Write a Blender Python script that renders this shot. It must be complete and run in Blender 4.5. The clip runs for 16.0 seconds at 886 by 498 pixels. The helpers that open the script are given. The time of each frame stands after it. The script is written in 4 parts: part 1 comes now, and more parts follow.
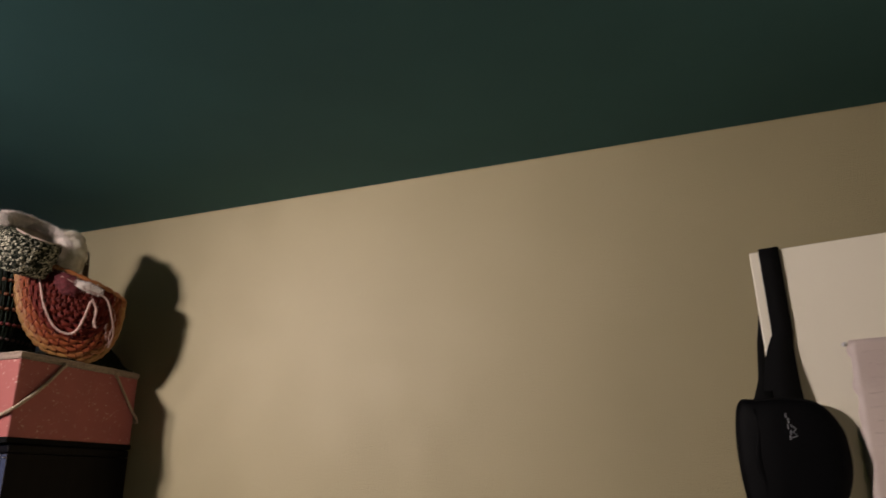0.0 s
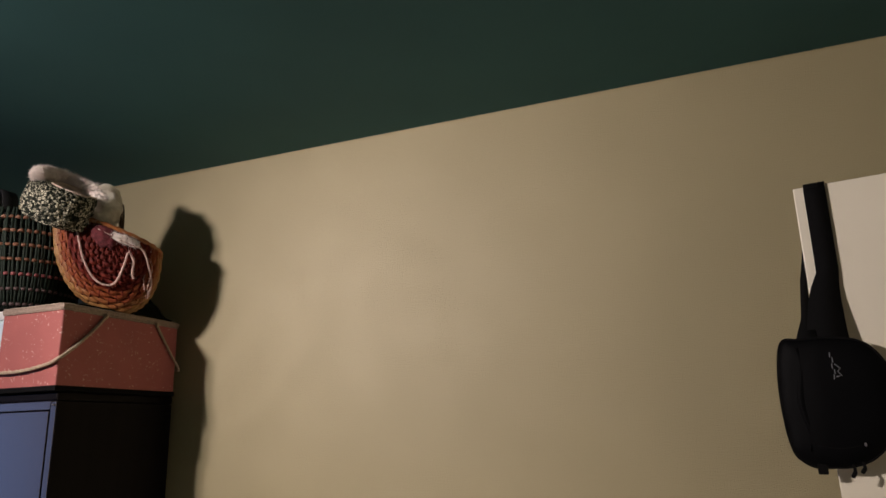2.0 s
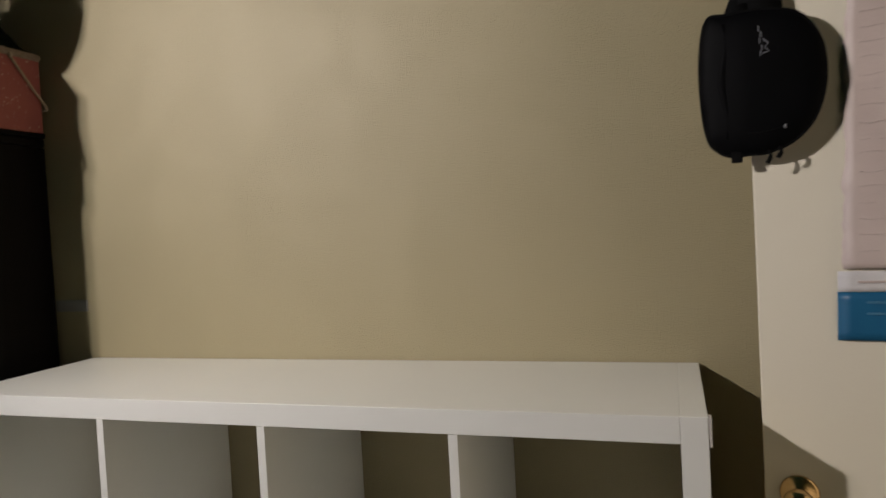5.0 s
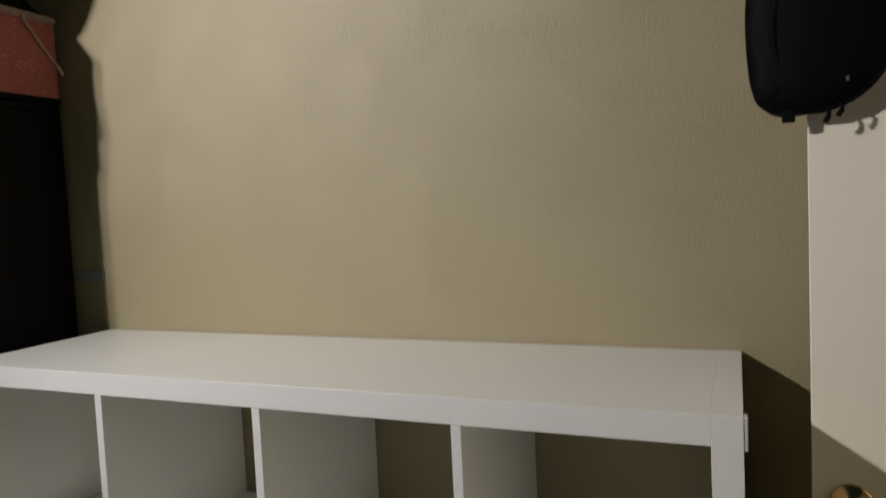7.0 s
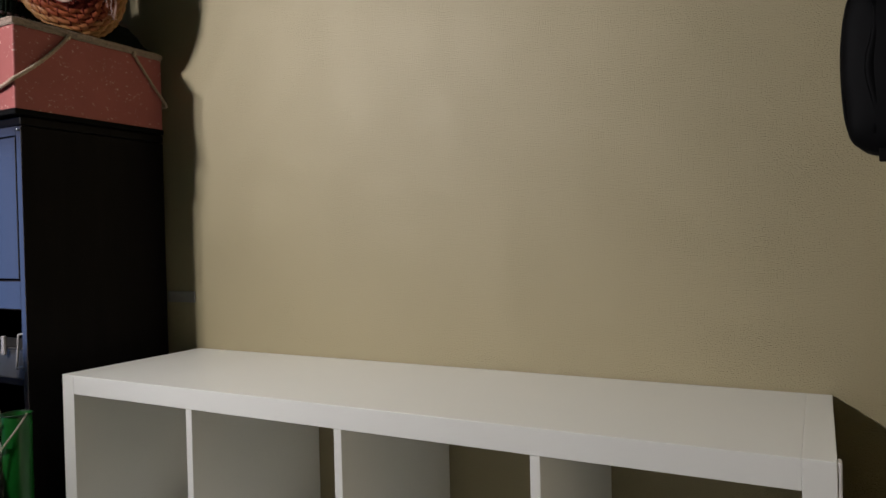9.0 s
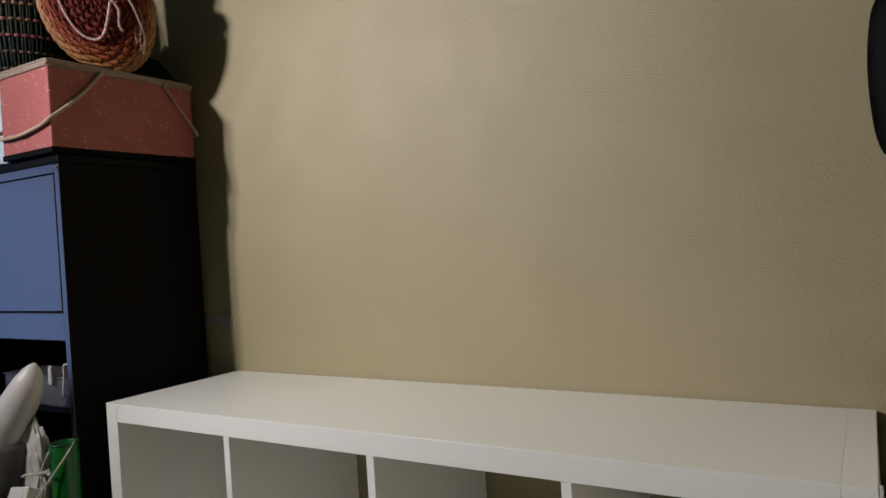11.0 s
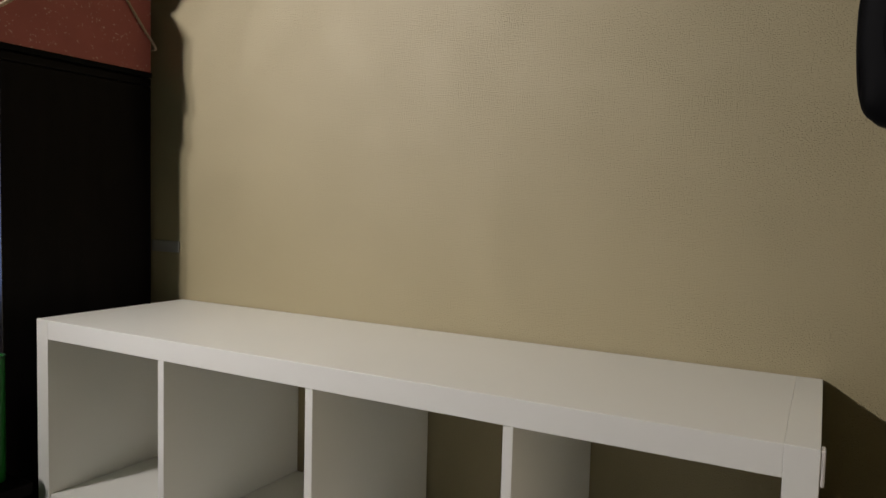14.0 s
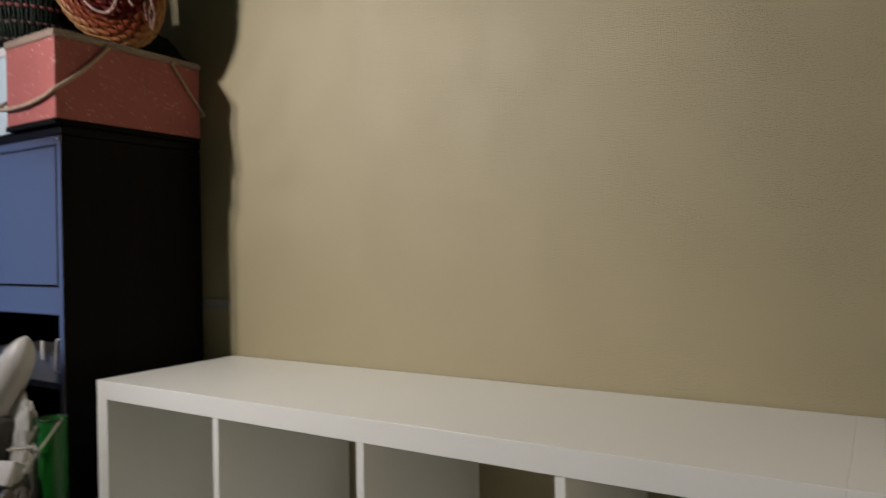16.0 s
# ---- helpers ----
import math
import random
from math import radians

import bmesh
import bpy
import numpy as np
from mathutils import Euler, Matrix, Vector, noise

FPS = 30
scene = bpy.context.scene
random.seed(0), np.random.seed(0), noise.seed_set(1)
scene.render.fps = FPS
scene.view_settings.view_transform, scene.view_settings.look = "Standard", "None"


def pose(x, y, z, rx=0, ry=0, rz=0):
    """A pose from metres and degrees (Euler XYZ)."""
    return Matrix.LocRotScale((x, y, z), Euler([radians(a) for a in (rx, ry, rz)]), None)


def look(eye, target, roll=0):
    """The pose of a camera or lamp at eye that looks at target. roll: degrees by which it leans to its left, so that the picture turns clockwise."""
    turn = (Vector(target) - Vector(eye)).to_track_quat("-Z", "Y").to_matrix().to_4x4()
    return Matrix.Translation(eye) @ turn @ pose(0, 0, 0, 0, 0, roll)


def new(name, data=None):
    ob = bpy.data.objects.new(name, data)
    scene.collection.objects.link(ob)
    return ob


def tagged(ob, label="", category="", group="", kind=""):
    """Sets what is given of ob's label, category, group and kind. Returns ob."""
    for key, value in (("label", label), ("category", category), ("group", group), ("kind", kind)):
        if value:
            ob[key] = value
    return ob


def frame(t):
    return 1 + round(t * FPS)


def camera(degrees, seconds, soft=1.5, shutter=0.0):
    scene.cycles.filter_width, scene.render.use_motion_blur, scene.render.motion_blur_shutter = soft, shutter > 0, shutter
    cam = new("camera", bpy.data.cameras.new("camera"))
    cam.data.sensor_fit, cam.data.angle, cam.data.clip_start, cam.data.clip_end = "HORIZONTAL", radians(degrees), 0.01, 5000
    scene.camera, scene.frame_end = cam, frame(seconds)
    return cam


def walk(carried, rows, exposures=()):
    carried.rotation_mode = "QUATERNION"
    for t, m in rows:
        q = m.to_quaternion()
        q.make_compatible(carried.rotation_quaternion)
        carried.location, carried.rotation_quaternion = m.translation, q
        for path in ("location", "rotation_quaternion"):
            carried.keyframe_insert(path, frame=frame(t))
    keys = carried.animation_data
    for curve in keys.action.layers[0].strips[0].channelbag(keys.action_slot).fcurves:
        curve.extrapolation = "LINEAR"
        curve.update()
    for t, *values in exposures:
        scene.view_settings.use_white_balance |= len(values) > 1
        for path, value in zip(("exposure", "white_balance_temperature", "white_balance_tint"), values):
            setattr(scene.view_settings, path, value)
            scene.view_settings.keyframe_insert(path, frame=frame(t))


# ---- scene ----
cam = camera(64.4, 16.0, shutter=0.8)
PATH = [
    (0, (1.408, -1.68, 1.573), (0.801, 0.114, 2.216), -1.1),
    (0.5, (1.379, -1.679, 1.565), (0.737, 0.112, 2.18), -1.1),
    (1, (1.402, -1.668, 1.565), (0.705, 0.12, 2.128), -0.9),
    (1.5, (1.393, -1.664, 1.568), (0.694, 0.134, 2.094), -0.9),
    (2, (1.402, -1.659, 1.57), (0.691, 0.141, 2.075), -1.5),
    (2.5, (1.401, -1.652, 1.571), (0.692, 0.153, 2.061), -1.6),
    (3, (1.396, -1.654, 1.565), (0.683, 0.155, 2.031), -1.4),
    (3.5, (1.36, -1.64, 1.52), (0.788, 0.254, 1.811), -3.3),
    (3.7, (1.378, -1.62, 1.478), (0.714, 0.259, 1.65), -2.9),
    (4, (1.386, -1.585, 1.449), (0.735, 0.303, 1.554), -3.2),
    (4.5, (1.393, -1.529, 1.415), (0.895, 0.407, 1.369), -5.5),
    (4.7, (1.42, -1.492, 1.412), (0.865, 0.429, 1.359), -4.2),
    (6.8, (1.463, -1.308, 1.4), (0.661, 0.516, 1.226), -3.6),
    (7, (1.468, -1.307, 1.398), (0.694, 0.533, 1.269), -2.7),
    (7.5, (1.465, -1.325, 1.394), (0.628, 0.489, 1.315), -2.3),
    (8, (1.455, -1.338, 1.39), (0.608, 0.473, 1.329), -1.3),
    (8.5, (1.454, -1.339, 1.393), (0.552, 0.445, 1.36), -1.6),
    (9, (1.455, -1.34, 1.396), (0.51, 0.423, 1.366), -1.3),
    (11.3, (1.48, -1.316, 1.435), (0.424, 0.382, 1.404), -3.5),
    (11.5, (1.478, -1.294, 1.406), (0.413, 0.397, 1.316), -3.3),
    (12, (1.473, -1.316, 1.421), (0.506, 0.433, 1.33), -2.9),
    (12.5, (1.481, -1.314, 1.418), (0.462, 0.402, 1.291), -4.0),
    (13, (1.476, -1.296, 1.402), (0.404, 0.388, 1.285), -1.9),
    (13.5, (1.463, -1.289, 1.395), (0.49, 0.454, 1.271), -0.8),
    (14, (1.462, -1.279, 1.386), (0.508, 0.474, 1.257), 1.5),
    (14.5, (1.465, -1.279, 1.388), (0.492, 0.467, 1.326), 0.4),
    (15, (1.466, -1.279, 1.394), (0.464, 0.451, 1.388), -0.9),
    (15.5, (1.462, -1.278, 1.385), (0.463, 0.454, 1.376), 1.0),
    (16, (1.471, -1.292, 1.398), (0.408, 0.402, 1.393), -1.0),
]
EXPOSURES = [(0, 0.0, 6900, 24), (3, 0.03, 6750, 22), (4.5, 0.06, 6550, 19), (7, 0.05, 6150, 17), (9, 0.05, 6150, 17), (12, 0.05, 6250, 17), (14, 0.05, 6390, 17), (16, 0.03, 6350, 17)]
walk(cam, [(t, look(eye, target, roll)) for t, eye, target, roll in PATH], EXPOSURES)

# ---- light ----
world = bpy.data.worlds.new("world")
scene.world = world
world.use_nodes = True
world.node_tree.nodes["Background"].inputs["Color"].default_value = (0.25, 0.36, 0.75, 1)
world.node_tree.nodes["Background"].inputs["Strength"].default_value = 0.05

# the ceiling spotlight: two swivel heads; offset from its middle, aim, watts, cone
LAMP_COLOUR, LAMP_AT = (1.0, 0.95, 0.875), (-0.448, -1.80, 2.306)
LAMP_HEADS = (((0.034, -0.052), (1.58, 0.0, 1.46), 128.0, 102), ((-0.034, 0.052), (0.0, 0.0, 2.05), 43.0, 134))
for (dx, dy), aim, watts, cone in LAMP_HEADS:
    spot = bpy.data.lights.new("spotlight", "SPOT")
    spot.energy, spot.color, spot.spot_size, spot.spot_blend, spot.shadow_soft_size = watts, LAMP_COLOUR, radians(cone), 1.0, 0.03
    new("spotlight", spot).matrix_world = look(Vector(LAMP_AT) + Vector((dx, dy, 0)), aim)
DOORWAY_Y0, DOORWAY_Y1, DOORWAY_H, HALL_X = -1.125, -0.335, 2.04, 3.7
WINDOW_Y, WINDOW_Z, WINDOW_W, WINDOW_H = -1.64, 1.42, 1.30, 1.2
LEFT_X, RIGHT_X, NEAR_Y, CEIL = -2.2, 2.36, -5.2, 2.393


def opening_lamp(name, eye, target, wide, high, energy, colour):
    """Soft light that comes in through an opening."""
    data = bpy.data.lights.new(name, "AREA")
    data.shape = "RECTANGLE"
    data.size, data.size_y, data.energy, data.color = wide, high, energy, colour
    new(name, data).matrix_world = look(eye, target)


# dusk in the window, hallway light in the doorway
opening_lamp("window_light", (LEFT_X - 0.06, WINDOW_Y, WINDOW_Z), (0, WINDOW_Y, WINDOW_Z), WINDOW_W, WINDOW_H, 4.6, (0.32, 0.52, 1.0))
opening_lamp("doorway_light", (RIGHT_X + 0.10, -0.73, 1.02), (0, -0.73, 1.02), 0.70, 1.96, 3.0, (1.0, 0.84, 0.62))


# ---- materials ----
def material(name, colour, second=None, scale=8.0, fine=120.0, rough=0.5, rough_var=0.08, bump=0.15, bump_size=0.002,
             metal=0.0, stretch=(1, 1, 1), spec=0.5, per_object=0.0, emission=None, strength=0.0, alpha=1.0, transmission=0.0,
             sheen=0.0):
    m = bpy.data.materials.new(name)
    m.use_nodes = True
    nt = m.node_tree
    n, link = nt.nodes, nt.links
    bsdf = n["Principled BSDF"]
    second = second or tuple(c * 0.82 for c in colour)
    coord = n.new("ShaderNodeTexCoord")
    mapping = n.new("ShaderNodeMapping")
    mapping.inputs["Scale"].default_value = stretch
    link.new(coord.outputs["Object"], mapping.inputs["Vector"])
    big, small = n.new("ShaderNodeTexNoise"), n.new("ShaderNodeTexNoise")
    big.inputs["Scale"].default_value, big.inputs["Detail"].default_value = scale, 4
    small.inputs["Scale"].default_value, small.inputs["Detail"].default_value = fine, 3
    link.new(mapping.outputs[0], big.inputs["Vector"])
    link.new(mapping.outputs[0], small.inputs["Vector"])
    ramp = n.new("ShaderNodeMapRange")
    ramp.inputs["From Min"].default_value, ramp.inputs["From Max"].default_value = 0.35, 0.68
    link.new(big.outputs["Fac"], ramp.inputs["Value"])
    mix = n.new("ShaderNodeMix")
    mix.data_type = "RGBA"
    mix.inputs["A"].default_value, mix.inputs["B"].default_value = (*colour, 1), (*second, 1)
    link.new(ramp.outputs[0], mix.inputs["Factor"])
    out = mix.outputs["Result"]
    if per_object:
        info, hsv = n.new("ShaderNodeObjectInfo"), n.new("ShaderNodeHueSaturation")
        span = n.new("ShaderNodeMapRange")
        span.inputs["To Min"].default_value, span.inputs["To Max"].default_value = 1 - per_object, 1 + per_object
        link.new(info.outputs["Random"], span.inputs["Value"])
        link.new(span.outputs[0], hsv.inputs["Value"])
        link.new(out, hsv.inputs["Color"])
        out = hsv.outputs[0]
    link.new(out, bsdf.inputs["Base Color"])
    r = n.new("ShaderNodeMapRange")
    r.inputs["To Min"].default_value, r.inputs["To Max"].default_value = rough - rough_var, rough + rough_var
    link.new(small.outputs["Fac"], r.inputs["Value"])
    link.new(r.outputs[0], bsdf.inputs["Roughness"])
    if bump:
        b = n.new("ShaderNodeBump")
        b.inputs["Strength"].default_value, b.inputs["Distance"].default_value = bump, bump_size
        link.new(small.outputs["Fac"], b.inputs["Height"])
        link.new(b.outputs[0], bsdf.inputs["Normal"])
    bsdf.inputs["Metallic"].default_value = metal
    bsdf.inputs["Specular IOR Level"].default_value = spec
    bsdf.inputs["Alpha"].default_value = alpha
    bsdf.inputs["Transmission Weight"].default_value = transmission
    bsdf.inputs["Sheen Weight"].default_value = sheen
    if emission:
        bsdf.inputs["Emission Color"].default_value = (*emission, 1)
        bsdf.inputs["Emission Strength"].default_value = strength
    return m


def floral_material(name, colour, fleck):
    """Printed fabric: a plain ground with small pale blossoms."""
    m = material(name, colour, tuple(c * 0.9 for c in colour), scale=14, fine=420, rough=0.62, bump=0.25, bump_size=0.0008, spec=0.3)
    nt = m.node_tree
    n, link = nt.nodes, nt.links
    bsdf = n["Principled BSDF"]
    ground = bsdf.inputs["Base Color"].links[0].from_socket
    coord = n.new("ShaderNodeTexCoord")
    warp, add = n.new("ShaderNodeTexNoise"), n.new("ShaderNodeVectorMath")
    warp.inputs["Scale"].default_value = 90
    add.operation = "MULTIPLY_ADD"
    add.inputs[1].default_value = (0.022, 0.022, 0.022)
    link.new(coord.outputs["Object"], warp.inputs["Vector"])
    link.new(warp.outputs["Color"], add.inputs[0])
    link.new(coord.outputs["Object"], add.inputs[2])
    cells = n.new("ShaderNodeTexVoronoi")
    cells.inputs["Scale"].default_value = 90
    link.new(add.outputs[0], cells.inputs["Vector"])
    near = n.new("ShaderNodeMapRange")
    near.inputs["From Min"].default_value, near.inputs["From Max"].default_value = 0.27, 0.13
    link.new(cells.outputs["Distance"], near.inputs["Value"])
    some = n.new("ShaderNodeMapRange")
    some.inputs["From Min"].default_value, some.inputs["From Max"].default_value = 0.44, 0.56
    patch = n.new("ShaderNodeTexNoise")
    patch.inputs["Scale"].default_value = 34
    link.new(coord.outputs["Object"], patch.inputs["Vector"])
    link.new(patch.outputs["Fac"], some.inputs["Value"])
    both = n.new("ShaderNodeMath")
    both.operation = "MULTIPLY"
    link.new(near.outputs[0], both.inputs[0])
    link.new(some.outputs[0], both.inputs[1])
    mix = n.new("ShaderNodeMix")
    mix.data_type = "RGBA"
    link.new(both.outputs[0], mix.inputs["Factor"])
    link.new(ground, mix.inputs["A"])
    mix.inputs["B"].default_value = (*fleck, 1)
    link.new(mix.outputs["Result"], bsdf.inputs["Base Color"])
    return m


def boucle_material(name, dark, pale):
    """Knobbly yarn in two colours."""
    m = material(name, dark, scale=60, fine=300, rough=0.85, bump=0, spec=0.2)
    nt = m.node_tree
    n, link = nt.nodes, nt.links
    bsdf = n["Principled BSDF"]
    coord, cells = n.new("ShaderNodeTexCoord"), n.new("ShaderNodeTexVoronoi")
    cells.inputs["Scale"].default_value = 142
    link.new(coord.outputs["Object"], cells.inputs["Vector"])
    sep = n.new("ShaderNodeSeparateColor")
    link.new(cells.outputs["Color"], sep.inputs[0])
    r = n.new("ShaderNodeMapRange")
    r.inputs["From Min"].default_value, r.inputs["From Max"].default_value = 0.24, 0.78
    link.new(sep.outputs[0], r.inputs["Value"])
    edge = n.new("ShaderNodeMapRange")
    edge.inputs["From Min"].default_value, edge.inputs["From Max"].default_value = 0.05, 0.14
    gaps = n.new("ShaderNodeTexVoronoi")
    gaps.feature = "DISTANCE_TO_EDGE"
    gaps.inputs["Scale"].default_value = 142
    link.new(coord.outputs["Object"], gaps.inputs["Vector"])
    link.new(gaps.outputs["Distance"], edge.inputs["Value"])
    both = n.new("ShaderNodeMath")
    both.operation = "MULTIPLY"
    link.new(r.outputs[0], both.inputs[0])
    link.new(edge.outputs[0], both.inputs[1])
    mix = n.new("ShaderNodeMix")
    mix.data_type = "RGBA"
    mix.inputs["A"].default_value, mix.inputs["B"].default_value = (*dark, 1), (*pale, 1)
    link.new(both.outputs[0], mix.inputs["Factor"])
    link.new(mix.outputs["Result"], bsdf.inputs["Base Color"])
    b = n.new("ShaderNodeBump")
    b.inputs["Distance"].default_value, b.inputs["Strength"].default_value, b.invert = 0.0035, 0.9, True
    link.new(cells.outputs["Distance"], b.inputs["Height"])
    link.new(b.outputs[0], bsdf.inputs["Normal"])
    return m


WALL = material("tan_wall_paint", (0.381, 0.323, 0.177), (0.361, 0.305, 0.164), scale=1.6, fine=330, rough=0.60, rough_var=0.04, bump=0, spec=1.0)


def orange_peel(m, height):
    """Sprayed wall texture: small raised drops over a faint roller stipple."""
    n, link = m.node_tree.nodes, m.node_tree.links
    coord = n.new("ShaderNodeTexCoord")
    drops, stipple, patch = n.new("ShaderNodeTexNoise"), n.new("ShaderNodeTexNoise"), n.new("ShaderNodeTexNoise")
    for node, size, detail in ((drops, 400, 0.5), (stipple, 520, 2), (patch, 9, 2)):
        node.inputs["Scale"].default_value, node.inputs["Detail"].default_value = size, detail
        link.new(coord.outputs["Object"], node.inputs["Vector"])
    raised = n.new("ShaderNodeMapRange")
    raised.interpolation_type = "SMOOTHSTEP"
    raised.inputs["From Min"].default_value, raised.inputs["From Max"].default_value = 0.50, 0.70
    link.new(drops.outputs["Fac"], raised.inputs["Value"])
    amount = n.new("ShaderNodeMapRange")
    amount.inputs["From Min"].default_value, amount.inputs["From Max"].default_value = 0.35, 0.65
    amount.inputs["To Min"].default_value = 0.45
    link.new(patch.outputs["Fac"], amount.inputs["Value"])
    both, add = n.new("ShaderNodeMath"), n.new("ShaderNodeMath")
    both.operation, add.operation = "MULTIPLY", "MULTIPLY_ADD"
    link.new(raised.outputs[0], both.inputs[0])
    link.new(amount.outputs[0], both.inputs[1])
    link.new(stipple.outputs["Fac"], add.inputs[0])
    add.inputs[1].default_value = 0.15
    link.new(both.outputs[0], add.inputs[2])
    b = n.new("ShaderNodeBump")
    b.inputs["Strength"].default_value, b.inputs["Distance"].default_value = 1.0, height
    link.new(add.outputs[0], b.inputs["Height"])
    link.new(b.outputs[0], n["Principled BSDF"].inputs["Normal"])


orange_peel(WALL, 0.0009)
CEILING = material("dark_teal_ceiling_paint", (0.050, 0.138, 0.142), (0.045, 0.124, 0.128), scale=2.5, fine=260, rough=0.7, bump=0.2, bump_size=0.001, spec=0.12)
# unseen walls and floor: assumed olive, so that bounced light turns olive
PLAIN = material("olive_bounce_paint", (0.185, 0.188, 0.060), scale=2, fine=170, rough=0.5, bump=0.25)
FLOOR = material("olive_bounce_carpet", (0.075, 0.082, 0.020), (0.058, 0.064, 0.015), scale=6, fine=260, rough=0.9, bump=0.5, spec=0.2)
LAMINATE = material("white_laminate", (0.862, 0.858, 0.795), (0.842, 0.838, 0.775), scale=3, fine=420, rough=0.36, rough_var=0.05, bump=0.05, bump_size=0.0006)
DOOR_PAINT = material("cream_door_paint", (0.83, 0.775, 0.63), (0.80, 0.745, 0.60), scale=3, fine=210, rough=0.42, bump=0.14, bump_size=0.0015)
DARK_WOOD = material("espresso_wood", (0.0065, 0.005, 0.0055), (0.0045, 0.0036, 0.004), scale=5, fine=55, spec=0.07, rough=0.42, bump=0.12, bump_size=0.0008, stretch=(6, 6, 0.6))
DARK_PANEL = material("espresso_door_panel", (0.03, 0.022, 0.026), (0.022, 0.016, 0.02), scale=5, fine=70, rough=0.22, rough_var=0.04, bump=0.06, bump_size=0.0005, stretch=(6, 6, 0.6), spec=1.0)
DARK_PANEL.node_tree.nodes["Principled BSDF"].inputs["IOR"].default_value = 1.75
PINK = floral_material("pink_floral_fabric", (0.41, 0.120, 0.107), (0.60, 0.37, 0.32))
TRIM = material("tan_woven_braid", (0.36, 0.27, 0.21), (0.25, 0.185, 0.145), scale=160, fine=500, rough=0.8, bump=0.5)
ROPE = material("natural_cord", (0.52, 0.40, 0.29), (0.36, 0.27, 0.19), scale=220, fine=600, rough=0.85, bump=0.5)
PALE_BLUE = material("pale_blue_card", (0.60, 0.70, 0.76), (0.52, 0.64, 0.72), scale=20, fine=300, rough=0.6)
NYLON = material("black_nylon", (0.0018, 0.0019, 0.0022), (0.0028, 0.0028, 0.0034), scale=9, fine=900, rough=0.55, bump=0.4, bump_size=0.0006, spec=0.05)
WEB = material("black_webbing", (0.003, 0.003, 0.0033), (0.004, 0.004, 0.004), scale=200, fine=800, rough=0.8, bump=0.5, spec=0.1)
GREY_THREAD = material("grey_embroidery", (0.22, 0.23, 0.25), scale=200, fine=700, rough=0.7)
STEEL = material("dark_steel", (0.35, 0.35, 0.36), scale=40, fine=300, rough=0.35, metal=1.0)
BRASS = material("polished_brass", (0.62, 0.43, 0.20), (0.50, 0.33, 0.14), scale=30, fine=240, rough=0.24, rough_var=0.06, bump=0.03, metal=1.0)
PAPER = material("pinkish_ruled_paper", (0.66, 0.55, 0.50), (0.56, 0.46, 0.42), scale=7, fine=260, rough=0.5, bump=0.2)
PAPER_WHITE = material("white_paper", (0.72, 0.70, 0.69), scale=12, fine=300, rough=0.55)
PAPER_BLUE = material("blue_printed_card", (0.014, 0.13, 0.26), (0.011, 0.105, 0.215), scale=14, fine=200, rough=0.4)
INK = material("faint_brown_ink", (0.61, 0.505, 0.46), scale=40, fine=300, rough=0.7)
PALE_INK = material("pale_blue_ink", (0.07, 0.22, 0.36), scale=40, fine=300, rough=0.5)
GREEN = material("green_enamel", (0.006, 0.125, 0.014), (0.005, 0.10, 0.012), scale=8, fine=200, rough=0.35, bump=0.05)
GREEN_RIM = material("dark_green_rim", (0.006, 0.05, 0.012), scale=8, fine=200, rough=0.4)
WHITE_PLASTIC = material("white_plastic", (0.68, 0.65, 0.62), (0.64, 0.61, 0.58), scale=6, fine=260, rough=0.38, bump=0.04)
GREY_GRIP = material("dark_grey_rubber", (0.085, 0.078, 0.072), scale=20, fine=300, rough=0.7, bump=0.2)
CABLE = material("cream_cable", (0.60, 0.54, 0.42), scale=30, fine=300, rough=0.5)
CLEAR = material("cloudy_clear_plastic", (0.22, 0.21, 0.20), scale=10, fine=200, rough=0.3, transmission=0.35, alpha=0.8)
DESK = material("grey_beige_desk_top", (0.17, 0.16, 0.14), (0.13, 0.12, 0.105), scale=6, fine=140, rough=0.5, bump=0.1)
BAG_FILM = material("crumpled_white_film", (0.68, 0.66, 0.62), (0.52, 0.50, 0.46), scale=24, fine=160, rough=0.4, bump=0.3)
PLATE = material("dull_beige_plastic", (0.34, 0.33, 0.29), scale=20, fine=200, rough=0.5)
STAKE_DARK = material("black_green_cane", (0.012, 0.024, 0.018), (0.026, 0.040, 0.028), scale=70, fine=300, rough=0.6, spec=0.25, per_object=0.3)
CANE_ORANGE = material("orange_cane", (0.28, 0.085, 0.025), (0.31, 0.13, 0.04), scale=60, fine=300, rough=0.5, per_object=0.18)
CANE_YELLOW = material("ochre_cane", (0.37, 0.19, 0.055), (0.30, 0.125, 0.036), scale=60, fine=300, rough=0.5, per_object=0.18)
CANE_RED = material("red_cane", (0.080, 0.009, 0.007), (0.130, 0.018, 0.010), scale=60, fine=300, rough=0.6, per_object=0.2, spec=0.15)
CANE_RUST = material("rust_cane", (0.20, 0.042, 0.015), (0.26, 0.065, 0.022), scale=60, fine=300, rough=0.55, per_object=0.2, spec=0.25)
BEAD = material("pale_orange_cane", (0.40, 0.19, 0.115), (0.28, 0.12, 0.07), scale=60, fine=300, rough=0.55, per_object=0.25)
CANE_BROWN = material("brown_cane", (0.09, 0.05, 0.022), (0.06, 0.032, 0.015), scale=60, fine=300, rough=0.5)
CANE_GREY = material("grey_mauve_cane", (0.15, 0.10, 0.095), (0.10, 0.065, 0.065), scale=60, fine=300, rough=0.6, per_object=0.2)
CANE_PINK = material("pink_cane", (0.34, 0.10, 0.10), (0.27, 0.07, 0.075), scale=60, fine=300, rough=0.5, per_object=0.18)
